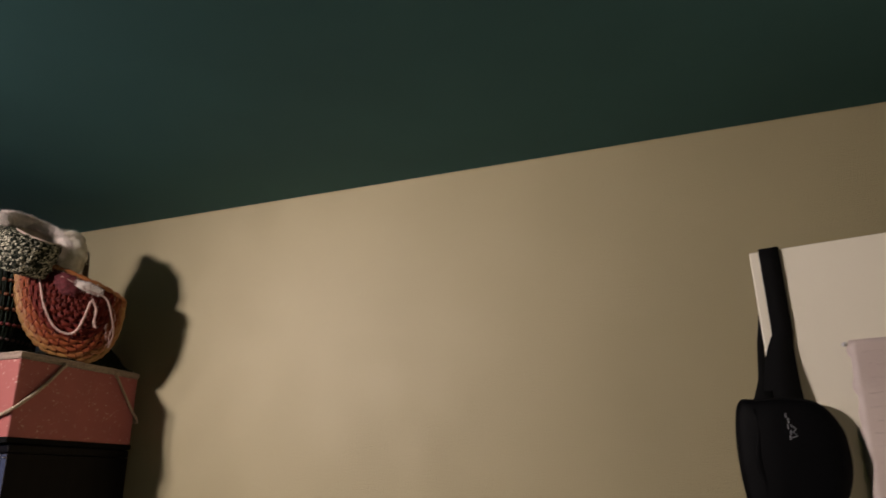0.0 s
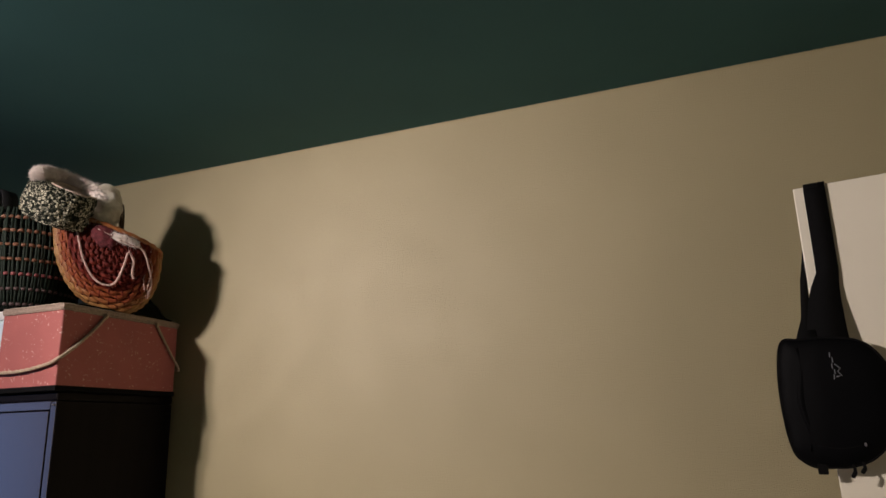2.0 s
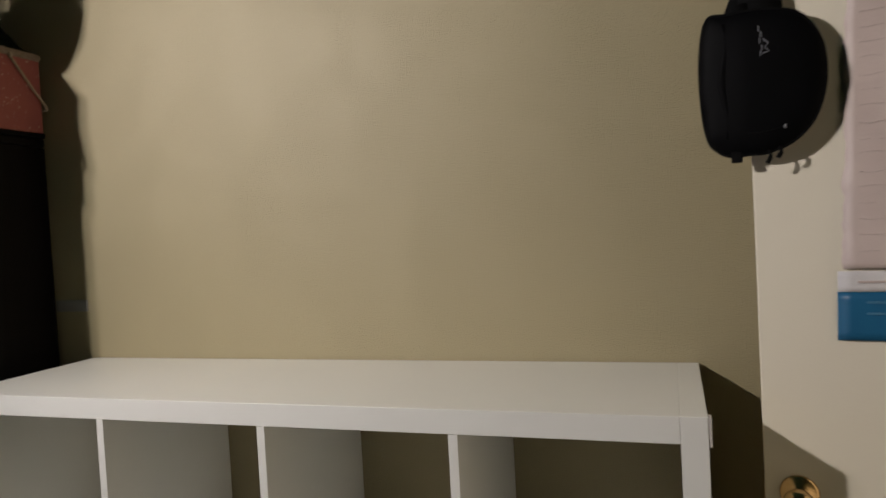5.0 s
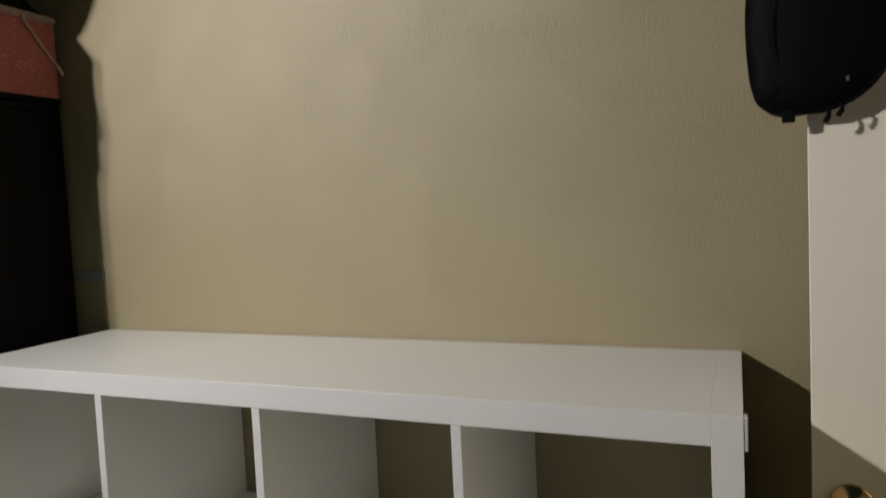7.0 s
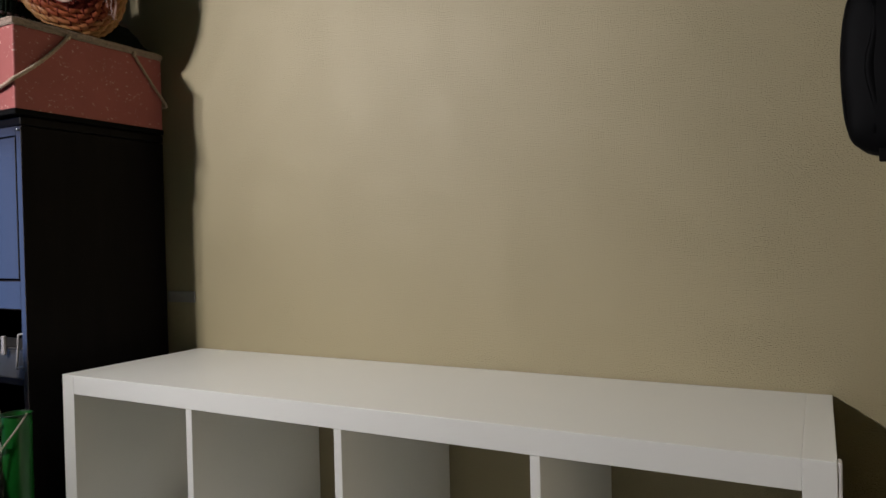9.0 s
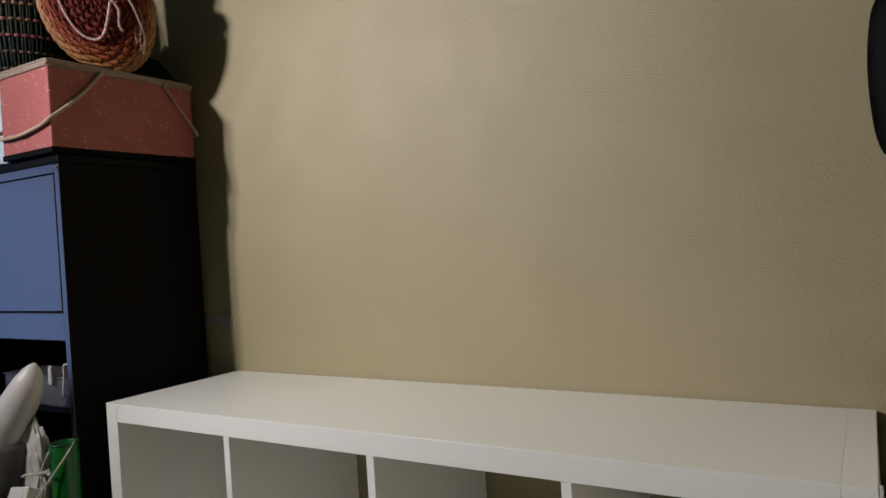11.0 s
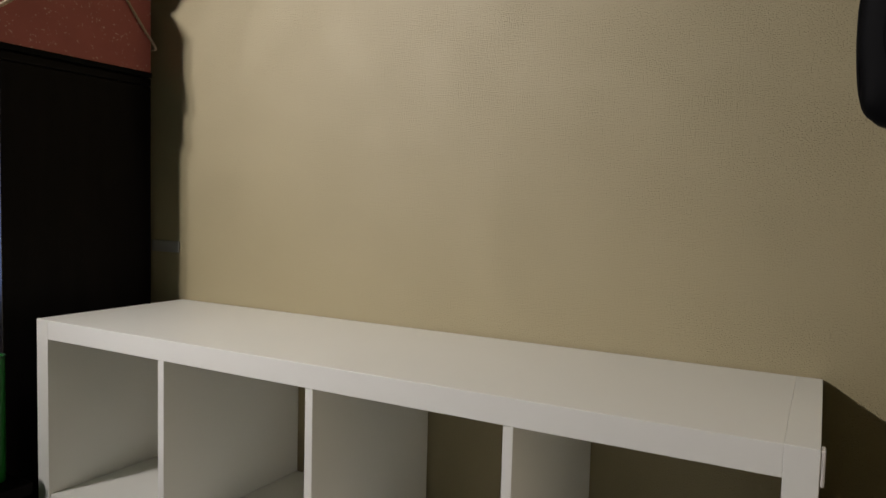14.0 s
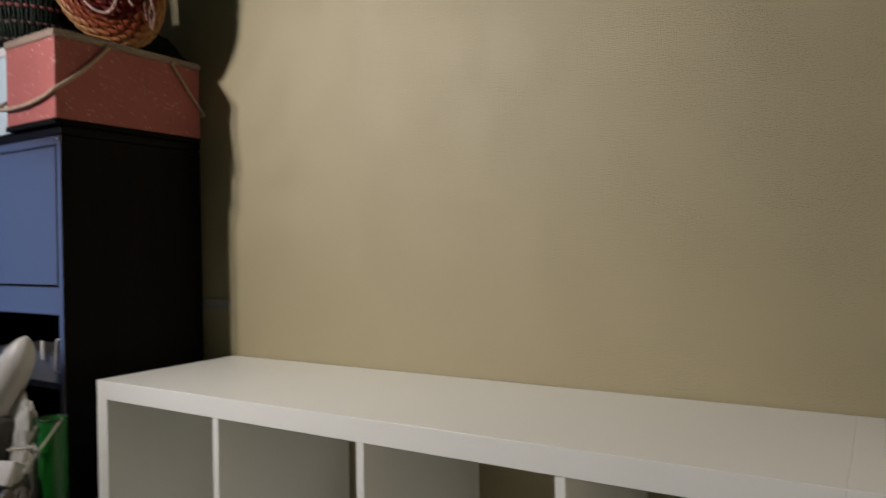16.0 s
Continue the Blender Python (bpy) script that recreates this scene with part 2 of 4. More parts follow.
YARN_PINK = material("pale_pink_yarn", (0.62, 0.43, 0.38), (0.52, 0.33, 0.29), scale=140, fine=600, rough=0.9, bump=0.6)
FLUFF = material("cream_pink_fluff", (0.90, 0.83, 0.78), (0.80, 0.70, 0.65), scale=50, fine=400, rough=0.95, bump=0.6, sheen=0.4)
FLUFF_GREY = material("greenish_cream_fluff", (0.66, 0.61, 0.50), (0.52, 0.46, 0.36), scale=50, fine=400, rough=0.95, bump=0.6, sheen=0.4)
BOUCLE = boucle_material("black_and_cream_boucle", (0.009, 0.013, 0.008), (0.53, 0.50, 0.38))
LINING = material("cream_lining", (0.66, 0.52, 0.42), scale=30, fine=300, rough=0.8)
MAROON = material("maroon_crochet", (0.075, 0.010, 0.013), (0.15, 0.022, 0.028), scale=120, fine=400, rough=0.9, bump=0.7)
DARK_INSIDE = material("matt_black_metal", (0.008, 0.008, 0.009), scale=20, fine=200, rough=0.6)
FOIL = material("brown_grey_wrapper", (0.13, 0.11, 0.085), (0.07, 0.058, 0.045), scale=30, fine=160, rough=0.42, bump=0.3)
CLOTH = material("black_green_cloth", (0.006, 0.008, 0.006), (0.010, 0.012, 0.009), scale=40, fine=500, rough=0.9, bump=0.5, spec=0.1)


# ---- mesh helpers ----
def finish(name, bm, mat, smooth=True):
    me = bpy.data.meshes.new(name)
    bmesh.ops.recalc_face_normals(bm, faces=bm.faces)
    bm.to_mesh(me)
    bm.free()
    for m in (mat if isinstance(mat, (list, tuple)) else [mat]):
        me.materials.append(m)
    for p in me.polygons:
        p.use_smooth = smooth
    return me


def part(name, bm, mat, parent, label="", smooth=True):
    ob = new(name, finish(name, bm, mat, smooth))
    ob.parent = parent
    if label:
        ob["label"] = label
    return ob


def thing(name, m, label, category, group="", kind=""):
    ob = new(name)
    ob.empty_display_size = 0.05
    ob.matrix_world = m
    return tagged(ob, label, category, group, kind)


def box(x0, y0, z0, x1, y1, z1, bevel=0.0015, segments=2, bm=None):
    own = bm is None
    b = bmesh.new()
    bmesh.ops.create_cube(b, size=1)
    bmesh.ops.transform(b, matrix=Matrix.Translation(((x0 + x1) / 2, (y0 + y1) / 2, (z0 + z1) / 2)) @ Matrix.Diagonal((x1 - x0, y1 - y0, z1 - z0, 1)), verts=b.verts)
    if bevel:
        bmesh.ops.bevel(b, geom=b.edges[:] , offset=bevel, segments=segments, affect="EDGES", profile=0.5)
    if own:
        return b
    join(bm, b)
    return bm


def join(bm, other):
    me = bpy.data.meshes.new("tmp")
    other.to_mesh(me)
    other.free()
    bm.from_mesh(me)
    bpy.data.meshes.remove(me)


def moved(bm, m):
    bmesh.ops.transform(bm, matrix=m, verts=bm.verts)
    return bm


def sweep(points, radius, sides=6, closed=False, bm=None, flat=1.0, up=(0.13, 0.21, 0.97), caps=True):
    """A tube along points; radius a number or one per point; flat: width over height."""
    bm = bm or bmesh.new()
    pts = [Vector(p) for p in points]
    n = len(pts)
    rings = []
    side = None
    for i, p in enumerate(pts):
        a, b = (pts[i - 1], pts[(i + 1) % n]) if closed else (pts[max(i - 1, 0)], pts[min(i + 1, n - 1)])
        t = (b - a).normalized()
        if side is None:
            side = t.cross(Vector(up))
            if side.length < 0.05:
                side = t.cross(Vector((1, 0, 0)))
        side = (side - t * side.dot(t)).normalized()
        other = t.cross(side)
        r = radius[i] if isinstance(radius, (list, tuple)) else radius
        rings.append([bm.verts.new(p + side * (r * math.cos(2 * math.pi * k / sides)) * flat + other * (r * math.sin(2 * math.pi * k / sides))) for k in range(sides)])
    for i in range(n if closed else n - 1):
        r0, r1 = rings[i], rings[(i + 1) % n]
        for k in range(sides):
            bm.faces.new((r0[k], r0[(k + 1) % sides], r1[(k + 1) % sides], r1[k]))
    if caps and not closed:
        bm.faces.new(rings[0][::-1])
        bm.faces.new(rings[-1])
    return bm


def smooth_line(points, steps=8):
    """A Catmull-Rom line through points."""
    p = [Vector(q) for q in points]
    p = [2 * p[0] - p[1]] + p + [2 * p[-1] - p[-2]]
    out = []
    for i in range(1, len(p) - 2):
        for k in range(steps):
            t = k / steps
            out.append(0.5 * (2 * p[i] + (p[i + 1] - p[i - 1]) * t + (2 * p[i - 1] - 5 * p[i] + 4 * p[i + 1] - p[i + 2]) * t * t + (3 * p[i] - p[i - 1] - 3 * p[i + 1] + p[i + 2]) * t ** 3))
    return out + [p[-2]]


def turned(profile, sides=32, bm=None):
    """A surface of revolution about z from (radius, height) pairs."""
    bm = bm or bmesh.new()
    rings = []
    for r, z in profile:
        if r < 1e-6:
            rings.append([bm.verts.new((0, 0, z))])
        else:
            rings.append([bm.verts.new((r * math.cos(2 * math.pi * k / sides), r * math.sin(2 * math.pi * k / sides), z)) for k in range(sides)])
    for a, b in zip(rings, rings[1:]):
        for k in range(sides):
            l = (k + 1) % sides
            if len(a) == 1 and len(b) > 1:
                bm.faces.new((a[0], b[k], b[l]))
            elif len(b) == 1 and len(a) > 1:
                bm.faces.new((a[k], a[l], b[0]))
            elif len(a) > 1:
                bm.faces.new((a[k], a[l], b[l], b[k]))
    return bm


def ribbon(points, width_dir, width, thick, bm=None):
    """A flat strap along points; width may be one number per point."""
    bm = bm or bmesh.new()
    pts = [Vector(p) for p in points]
    w = Vector(width_dir).normalized()
    rings = []
    for i, p in enumerate(pts):
        t = (pts[min(i + 1, len(pts) - 1)] - pts[max(i - 1, 0)]).normalized()
        nrm = t.cross(w).normalized()
        wide = width[i] if isinstance(width, (list, tuple)) else width
        rings.append([bm.verts.new(p + w * (a * wide / 2) + nrm * (b * thick / 2)) for a, b in ((-1, -1), (1, -1), (1, 1), (-1, 1))])
    for a, b in zip(rings, rings[1:]):
        for k in range(4):
            bm.faces.new((a[k], a[(k + 1) % 4], b[(k + 1) % 4], b[k]))
    bm.faces.new(rings[0][::-1])
    bm.faces.new(rings[-1])
    return bm


# ---- the room ----
def structure(name, bm, mat, label, category):
    ob = new(name, finish(name, bm, mat, False))
    return tagged(ob, label, category, kind="structure")


structure("wall_back", box(LEFT_X - 0.12, 0, 0, RIGHT_X + 0.12, 0.12, CEIL + 0.1, 0), WALL, "tan painted wall with orange-peel texture", "wall")
b = bmesh.new()
for y0, y1, z0, z1 in ((NEAR_Y, DOORWAY_Y0, 0, CEIL), (DOORWAY_Y1, 0, 0, CEIL), (DOORWAY_Y0, DOORWAY_Y1, DOORWAY_H, CEIL)):
    box(RIGHT_X, y0, z0, RIGHT_X + 0.12, y1, z1, 0, bm=b)
structure("wall_right", b, PLAIN, "unseen side wall with an open doorway, olive to tint bounced light", "wall")
frame_1 = thing("door_frame", Matrix.Translation((RIGHT_X, DOORWAY_Y0, 0)), "cream painted door frame round the open doorway", "door frame", kind="structure")
for member, y0, y1, z0, z1 in (("jamb", 0.001, 0.03, 0.001, DOORWAY_H - 0.031), ("jamb", DOORWAY_Y1 - DOORWAY_Y0 - 0.03, DOORWAY_Y1 - DOORWAY_Y0 - 0.001, 0.001, DOORWAY_H - 0.031), ("head", 0.001, DOORWAY_Y1 - DOORWAY_Y0 - 0.001, DOORWAY_H - 0.03, DOORWAY_H - 0.001)):
    part(member, box(-0.012, y0, z0, 0.132, y1, z1, 0.002), DOOR_PAINT, frame_1, smooth=False)
# a short hallway behind the doorway
structure("wall_hall_far", box(HALL_X, -2.2, 0, HALL_X + 0.1, 0.4, CEIL + 0.1, 0), WALL, "plain tan hallway wall", "wall")
for name, y0, y1 in (("wall_hall_near", -2.3, -2.2), ("wall_hall_end", 0.4, 0.5)):
    structure(name, box(RIGHT_X + 0.12, y0, 0, HALL_X + 0.1, y1, CEIL + 0.1, 0), WALL, "plain tan hallway wall", "wall")
structure("wall_hall_side", box(RIGHT_X + 0.1205, 0.12, 0, RIGHT_X + 0.22, 0.4, CEIL, 0), WALL, "plain tan hallway wall", "wall")
structure("ceiling_hall", box(RIGHT_X + 0.1205, -2.2, CEIL, HALL_X, 0.4, CEIL + 0.1, 0), PLAIN, "plain hallway ceiling", "ceiling")
structure("floor_hall", box(RIGHT_X + 0.1205, -2.2, -0.1, HALL_X, 0.4, 0, 0), FLOOR, "plain olive carpet in the hallway", "floor")
structure("wall_near", box(LEFT_X - 0.12, NEAR_Y - 0.12, 0, RIGHT_X + 0.12, NEAR_Y, CEIL + 0.1, 0), PLAIN, "unseen near wall, olive to tint bounced light", "wall")
structure("ceiling", box(LEFT_X - 0.12, NEAR_Y - 0.12, CEIL, RIGHT_X + 0.12, 0.0, CEIL + 0.1, 0), CEILING, "dark teal green painted ceiling", "ceiling")
structure("floor", box(LEFT_X - 0.12, NEAR_Y - 0.12, -0.1, RIGHT_X + 0.12, 0.12, 0, 0), FLOOR, "unseen carpet floor, olive to tint bounced light", "floor")
wy0, wy1 = WINDOW_Y - WINDOW_W / 2, WINDOW_Y + WINDOW_W / 2
wz0, wz1 = WINDOW_Z - WINDOW_H / 2, WINDOW_Z + WINDOW_H / 2
b = bmesh.new()
for y0, y1, z0, z1 in ((NEAR_Y, wy0, 0, CEIL), (wy1, 0, 0, CEIL), (wy0, wy1, 0, wz0), (wy0, wy1, wz1, CEIL)):
    box(LEFT_X - 0.12, y0, z0, LEFT_X, y1, z1, 0, bm=b)
structure("wall_left", b, PLAIN, "unseen wall with a window opening, olive to tint bounced light", "wall")


def window_frame(name, m, wide, high, label):
    """Four frame members round an opening; x runs out of the wall, y along it."""
    window = thing(name, m, label, "window", kind="structure")
    for member, y0, y1, z0, z1 in (("window_jamb", -wide / 2, -wide / 2 + 0.04, -high / 2, high / 2), ("window_jamb", wide / 2 - 0.04, wide / 2, -high / 2, high / 2),
                                   ("window_head", -wide / 2 + 0.04, wide / 2 - 0.04, high / 2 - 0.04, high / 2), ("window_sill", -wide / 2 + 0.04, wide / 2 - 0.04, -high / 2, -high / 2 + 0.04)):
        part(member, box(-0.05, y0, z0, 0.012, y1, z1, 0.003), WHITE_PLASTIC, window, smooth=False)


window_frame("window_1", Matrix.Translation((LEFT_X, WINDOW_Y, WINDOW_Z)), WINDOW_W, WINDOW_H, "white framed window with dusk light")
# the thin painted bead between wall and ceiling
structure("trim", sweep([(LEFT_X, -0.001, CEIL - 0.001), (RIGHT_X, -0.001, CEIL - 0.001)], 0.0018, 6), WALL, "thin tan painted edge under the ceiling", "trim")

# the ceiling spotlight
fixture = thing("ceiling_spotlight", Matrix.Translation((LAMP_AT[0], LAMP_AT[1], CEIL)), "brass ceiling spotlight with two lit swivel heads", "lamp")
part("base_plate", turned([(0, 0), (0.095, 0), (0.095, -0.010), (0.08, -0.016), (0.01, -0.018), (0, -0.018)], 36), BRASS, fixture)
lens_lit = material("lit_lens", (0.9, 0.9, 0.85), bump=0, emission=LAMP_COLOUR, strength=60.0)
for (dx, dy), target, _, _ in LAMP_HEADS:
    aim = look((dx, dy, LAMP_AT[2] - CEIL), Vector(target) - Vector((LAMP_AT[0], LAMP_AT[1], CEIL)))
    part("stem", sweep([(dx, dy, -0.016), (dx, dy, -0.045), aim @ Vector((0, 0, 0.045))], 0.006, 8), BRASS, fixture)
    head = part("head", moved(turned([(0, 0.085), (0.016, 0.084), (0.026, 0.07), (0.036, 0.03), (0.038, 0.008), (0.035, 0.008), (0.032, 0.03), (0.02, 0.06), (0, 0.062)], 32), aim), BRASS, fixture)
    part("lens", moved(turned([(0, 0.010), (0.02, 0.011), (0.0345, 0.014), (0.0345, 0.018), (0, 0.018)], 32), aim), lens_lit, head, "lit round lens")

# ---- the white cube shelf ----
W, D, H, T, t = 1.47, 0.39, 1.12, 0.038, 0.016
shelf = thing("cube_shelf", Matrix.Translation((0, -D, 0)), "empty white open-backed cube shelf against the tan wall", "shelf")
cell = (W - 2 * T - 3 * t) / 4
rowh = (H - 2 * T - 2 * t) / 3
D0 = D - 0.004
part("side_panel", box(0, 0, 0, T, D0, H, 0.0008), LAMINATE, shelf, smooth=False)
part("side_panel", box(W - T, 0, 0, W, D0, H, 0.0008), LAMINATE, shelf, smooth=False)
part("top_board", box(T, 0.0003, H - T - 0.0025, W - T, D0, H - 0.0002, 0.0008), LAMINATE, shelf, smooth=False)
part("bottom_board", box(T + 0.0004, 0.0005, 0, W - T - 0.0004, D0, T), LAMINATE, shelf, smooth=False)
for k in (1, 2):
    z = T + k * rowh + (k - 1) * t
    part("shelf_board", box(T + 0.0004, 0.003, z, W - T - 0.0004, D0, z + t, 0.001), LAMINATE, shelf, smooth=False)
for k in (1, 2, 3):
    x = T + k * cell + (k - 1) * t
    for r in range(3):
        z = T + r * (rowh + t)
        part("divider", box(x, 0.002, z + 0.0004, x + t, D0, z + rowh - (0.003 if r == 2 else 0.0004), 0.001), LAMINATE, shelf, smooth=False)
part("side_clip", box(W + 0.0002, 0.001, H - 0.044, W + 0.005, 0.020, H - 0.001, 0.0015), WHITE_PLASTIC, shelf, "small white plastic clip", smooth=False)

# ---- the open door, its poster and the bag on it ----
DOOR = Matrix.Translation((1.558, -0.215, 0)) @ Matrix.Rotation(math.atan(-0.17), 4, "Z")
DW, DH = 0.775, 2.006
door = thing("door_1", DOOR, "cream painted flat door standing open near the wall", "door", kind="structure")
part("door_leaf", box(0, 0, 0.012, DW, 0.035, DH, 0.002), DOOR_PAINT, door, smooth=False)
KNOB = Matrix.Translation((0.050, 0, 0.957)) @ Matrix.Rotation(radians(-90), 4, "X")
knob = part("door_knob", moved(turned([(0, -0.0625), (0.007, -0.062), (0.0085, -0.0605), (0.0095, -0.0615), (0.017, -0.0585), (0.0215, -0.053), (0.0230, -0.0465), (0.0215, -0.0400), (0.0165, -0.0345), (0.0150, -0.0325), (0.0165, -0.0310), (0.0165, -0.0285), (0.0110, -0.0265), (0.0095, -0.020), (0.0105, -0.011)], 40), KNOB), BRASS, door, "polished brass door knob")
part("rosette", moved(turned([(0, -0.0125), (0.0115, -0.012), (0.0135, -0.0095), (0.0175, -0.0085), (0.0190, -0.0065), (0.0255, -0.0050), (0.0285, -0.0025), (0.0290, -0.0003), (0, -0.0003)], 40), KNOB), BRASS, knob)
part("latch_plate", box(-0.0015, 0.006, 0.925, 0.0005, 0.029, 0.985, 0.0004), BRASS, door, smooth=False)
for hz in (0.25, 1.0, 1.78):
    part("hinge", moved(turned([(0, 0), (0.007, 0.001), (0.007, 0.089), (0, 0.09)], 14), Matrix.Translation((DW + 0.004, -0.003, hz))), BRASS, door)


def sheet(u0, u1, z0, z1, nu, nz, wave, gap, skew=0.0, rag=0.0, thick=0.0012, seed=0):
    """A hanging sheet of paper, wavy, with a ragged left edge, in the door's plane."""
    bm = bmesh.new()
    grid = []
    for j in range(nz + 1):
        z = z0 + (z1 - z0) * j / nz
        row = []
        for i in range(nu + 1):
            u = u0 + (u1 - u0) * i / nu + skew * (z - z0)
            if i == 0 and rag:
                u += rag * noise.noise((3.1 + seed, z * 45, 0.4))
            d = gap + wave * (0.5 + noise.noise((u * 9 + seed, z * 7, 1.7))) + wave * 0.4 * noise.noise((u * 5, z * 40, 5.5 + seed))
            row.append(bm.verts.new((u, -max(d, 0.0015), z)))
        grid.append(row)
    for j in range(nz):
        for i in range(nu):
            bm.faces.new((grid[j][i], grid[j][i + 1], grid[j + 1][i + 1], grid[j + 1][i]))
    back = bmesh.ops.extrude_face_region(bm, geom=bm.faces[:])
    bmesh.ops.translate(bm, vec=(0, thick, 0), verts=[v for v in back["geom"] if isinstance(v, bmesh.types.BMVert)])
    return bm


poster = thing("wall_chart", DOOR, "pinkish ruled paper chart with faint lines taped on the door", "poster")
page = part("page", sheet(0.122, 0.60, 1.313, 1.813, 30, 60, 0.005, 0.0028, 0.03, 0.006), PAPER, poster)
rows_of_writing = random.Random(5)
for k in range(20):
    z = 1.790 - 0.0236 * k + rows_of_writing.uniform(-0.003, 0.003)
    ink = bmesh.new()
    u = 0.142 + 0.03 * (z - 1.313)
    while u < 0.575:
        stroke = rows_of_writing.uniform(0.012, 0.07)
        line = []
        for i in range(9):
            w = min(u + stroke * i / 8, 0.585)
            d = 0.0028 + 0.005 * (0.5 + noise.noise((w * 9, z * 7, 1.7))) + 0.002 * noise.noise((w * 5, z * 40, 5.5))
            line.append((w, -max(d, 0.0015) - 0.0005, z + 0.003 * noise.noise((w * 40, k, 2.0))))
        sweep(line, [0.00025 + 0.0006 * abs(noise.noise((i * 0.9, k * 3.3, u * 9))) for i in range(9)], 4, bm=ink)
        u += stroke + rows_of_writing.uniform(0.004, 0.02)
    part("ruled_line", ink, INK, poster)
part("push_pin", moved(turned([(0, -0.011), (0.004, -0.0105), (0.0045, -0.008), (0.0025, -0.006), (0.003, -0.001), (0, 0)], 14), Matrix.Translation((0.133, -0.001, 1.806)) @ Matrix.Rotation(radians(-90), 4, "X")), PAPER_WHITE, poster, "shiny white push pin")
card = thing("blue_card", DOOR, "white and blue printed card taped below the paper chart", "card")
part("white_band", sheet(0.113, 0.60, 1.278, 1.309, 24, 4, 0.002, 0.003, 0.0, 0.0, 0.001, 4), PAPER_WHITE, card)
part("blue_band", sheet(0.111, 0.60, 1.204, 1.2775, 24, 6, 0.002, 0.003, 0.02, 0.0, 0.001, 4), PAPER_BLUE, card, "blue printed band")
for z, u0, u1, m in ((1.262, 0.15, 0.31, PALE_INK), (1.245, 0.15, 0.36, PALE_INK), (1.293, 0.14, 0.24, INK)):
    part("print_bar", box(u0, -0.0062, z - 0.0016, u1, -0.0052, z + 0.0016, 0), m, card, smooth=False)


def sag(u, d):
    """The free end of the bag is thick and swings back past the door's edge."""
    return (0.12 + 0.85 * max(0.0, 1 - d / 0.04)) * max(0.0, -u - 0.004)


def rounded_bag(outline, depths):
    """Lofts an outline through (depth, scale) layers about its middle."""
    bm = bmesh.new()
    cx = sum(p[0] for p in outline) / len(outline)
    cz = sum(p[1] for p in outline) / len(outline)
    rings = []
    for d, s in depths:
        ring = []
        for k, (u, z) in enumerate(outline):
            w = 0.0024 * noise.noise((u * 22, z * 22, d * 20)) + 0.0008 * noise.noise((u * 60, z * 36, d * 50)) if s > 0.8 else 0.0
            uu = cx + (u - cx) * s
            ring.append(bm.verts.new((uu + w, -d + w + sag(uu, d), cz + (z - cz) * s + w)))
        rings.append(ring)
    n = len(outline)
    for a, c in zip(rings, rings[1:]):
        for k in range(n):
            bm.faces.new((a[k], a[(k + 1) % n], c[(k + 1) % n], c[k]))
    bm.faces.new(rings[0][::-1])
    bm.faces.new(rings[-1])
    return bm


def loop_line(points, steps=6):
    p = [Vector((q[0], 0, q[1])) for q in points]
    n = len(p)
    out = []
    for i in range(n):
        a, b_, c, d = p[i - 1], p[i], p[(i + 1) % n], p[(i + 2) % n]
        for k in range(steps):
            s = k / steps
            v = 0.5 * (2 * b_ + (c - a) * s + (2 * a - 5 * b_ + 4 * c - d) * s * s + (3 * b_ - a - 3 * c + d) * s ** 3)
            out.append((v.x, v.z))
    return out


bag = thing("sling_bag", DOOR @ Matrix.Translation((-0.001, 0, 0)), "black nylon sling bag hanging by its strap over the door top", "bag")
OUT = loop_line([(-0.057, 1.714), (-0.069, 1.655), (-0.069, 1.58), (-0.060, 1.522), (-0.034, 1.496), (0.000, 1.494), (0.030, 1.496), (0.064, 1.510), (0.095, 1.545), (0.110, 1.60), (0.104, 1.66), (0.076, 1.702), (0.030, 1.716), (-0.025, 1.717)])
body = part("bag_body", rounded_bag(OUT, [(0.003, 0.86), (0.008, 0.965), (0.020, 1.0), (0.040, 1.0), (0.049, 0.965), (0.0535, 0.92), (0.057, 0.85), (0.0595, 0.76), (0.061, 0.64), (0.062, 0.50), (0.0625, 0.34), (0.063, 0.15)]), NYLON, bag)
mid = (sum(p[0] for p in OUT) / len(OUT), sum(p[1] for p in OUT) / len(OUT))
part("piping", sweep([(mid[0] + (u - mid[0]) * 0.985, -0.046 + sag(u, 0.046), mid[1] + (z - mid[1]) * 0.985) for u, z in OUT], 0.0022, 6, closed=True), WEB, body)
gusset = [(-0.030 + 0.004 * math.sin(k * 0.8), -0.0585 + 0.003 - 0.0015 * math.sin(math.pi * k / 12), 1.522 + 0.178 * k / 12) for k in range(13)]
part("seam_ridge", sweep(gusset, [0.001 + 0.0022 * math.sin(math.pi * (k + 0.5) / 13) for k in range(13)], 8, flat=2.2), NYLON, body)
part("zipper", sweep(smooth_line([(-0.02, -0.0585, 1.532), (0.02, -0.0605, 1.527), (0.058, -0.0580, 1.540), (0.078, -0.0555, 1.585)], 8), 0.0014, 5), WEB, body)
for u, z, dz in ((0.028, 1.500, -0.020), (0.043, 1.504, -0.017)):
    part("zipper_pull", sweep(smooth_line([(u, -0.050, z), (u + 0.002, -0.054, z + dz * 0.5), (u - 0.003, -0.053, z + dz)]), [0.0026] * 9 + [0.0034] * 8, 6), WEB, bag)
part("zipper_slider", box(0.050, -0.063, 1.530, 0.0535, -0.058, 1.536, 0.001), STEEL, bag, "small steel slider")
part("webbing_tab", box(-0.026, -0.050, 1.484, -0.010, -0.044, 1.503, 0.002), WEB, bag, smooth=False)
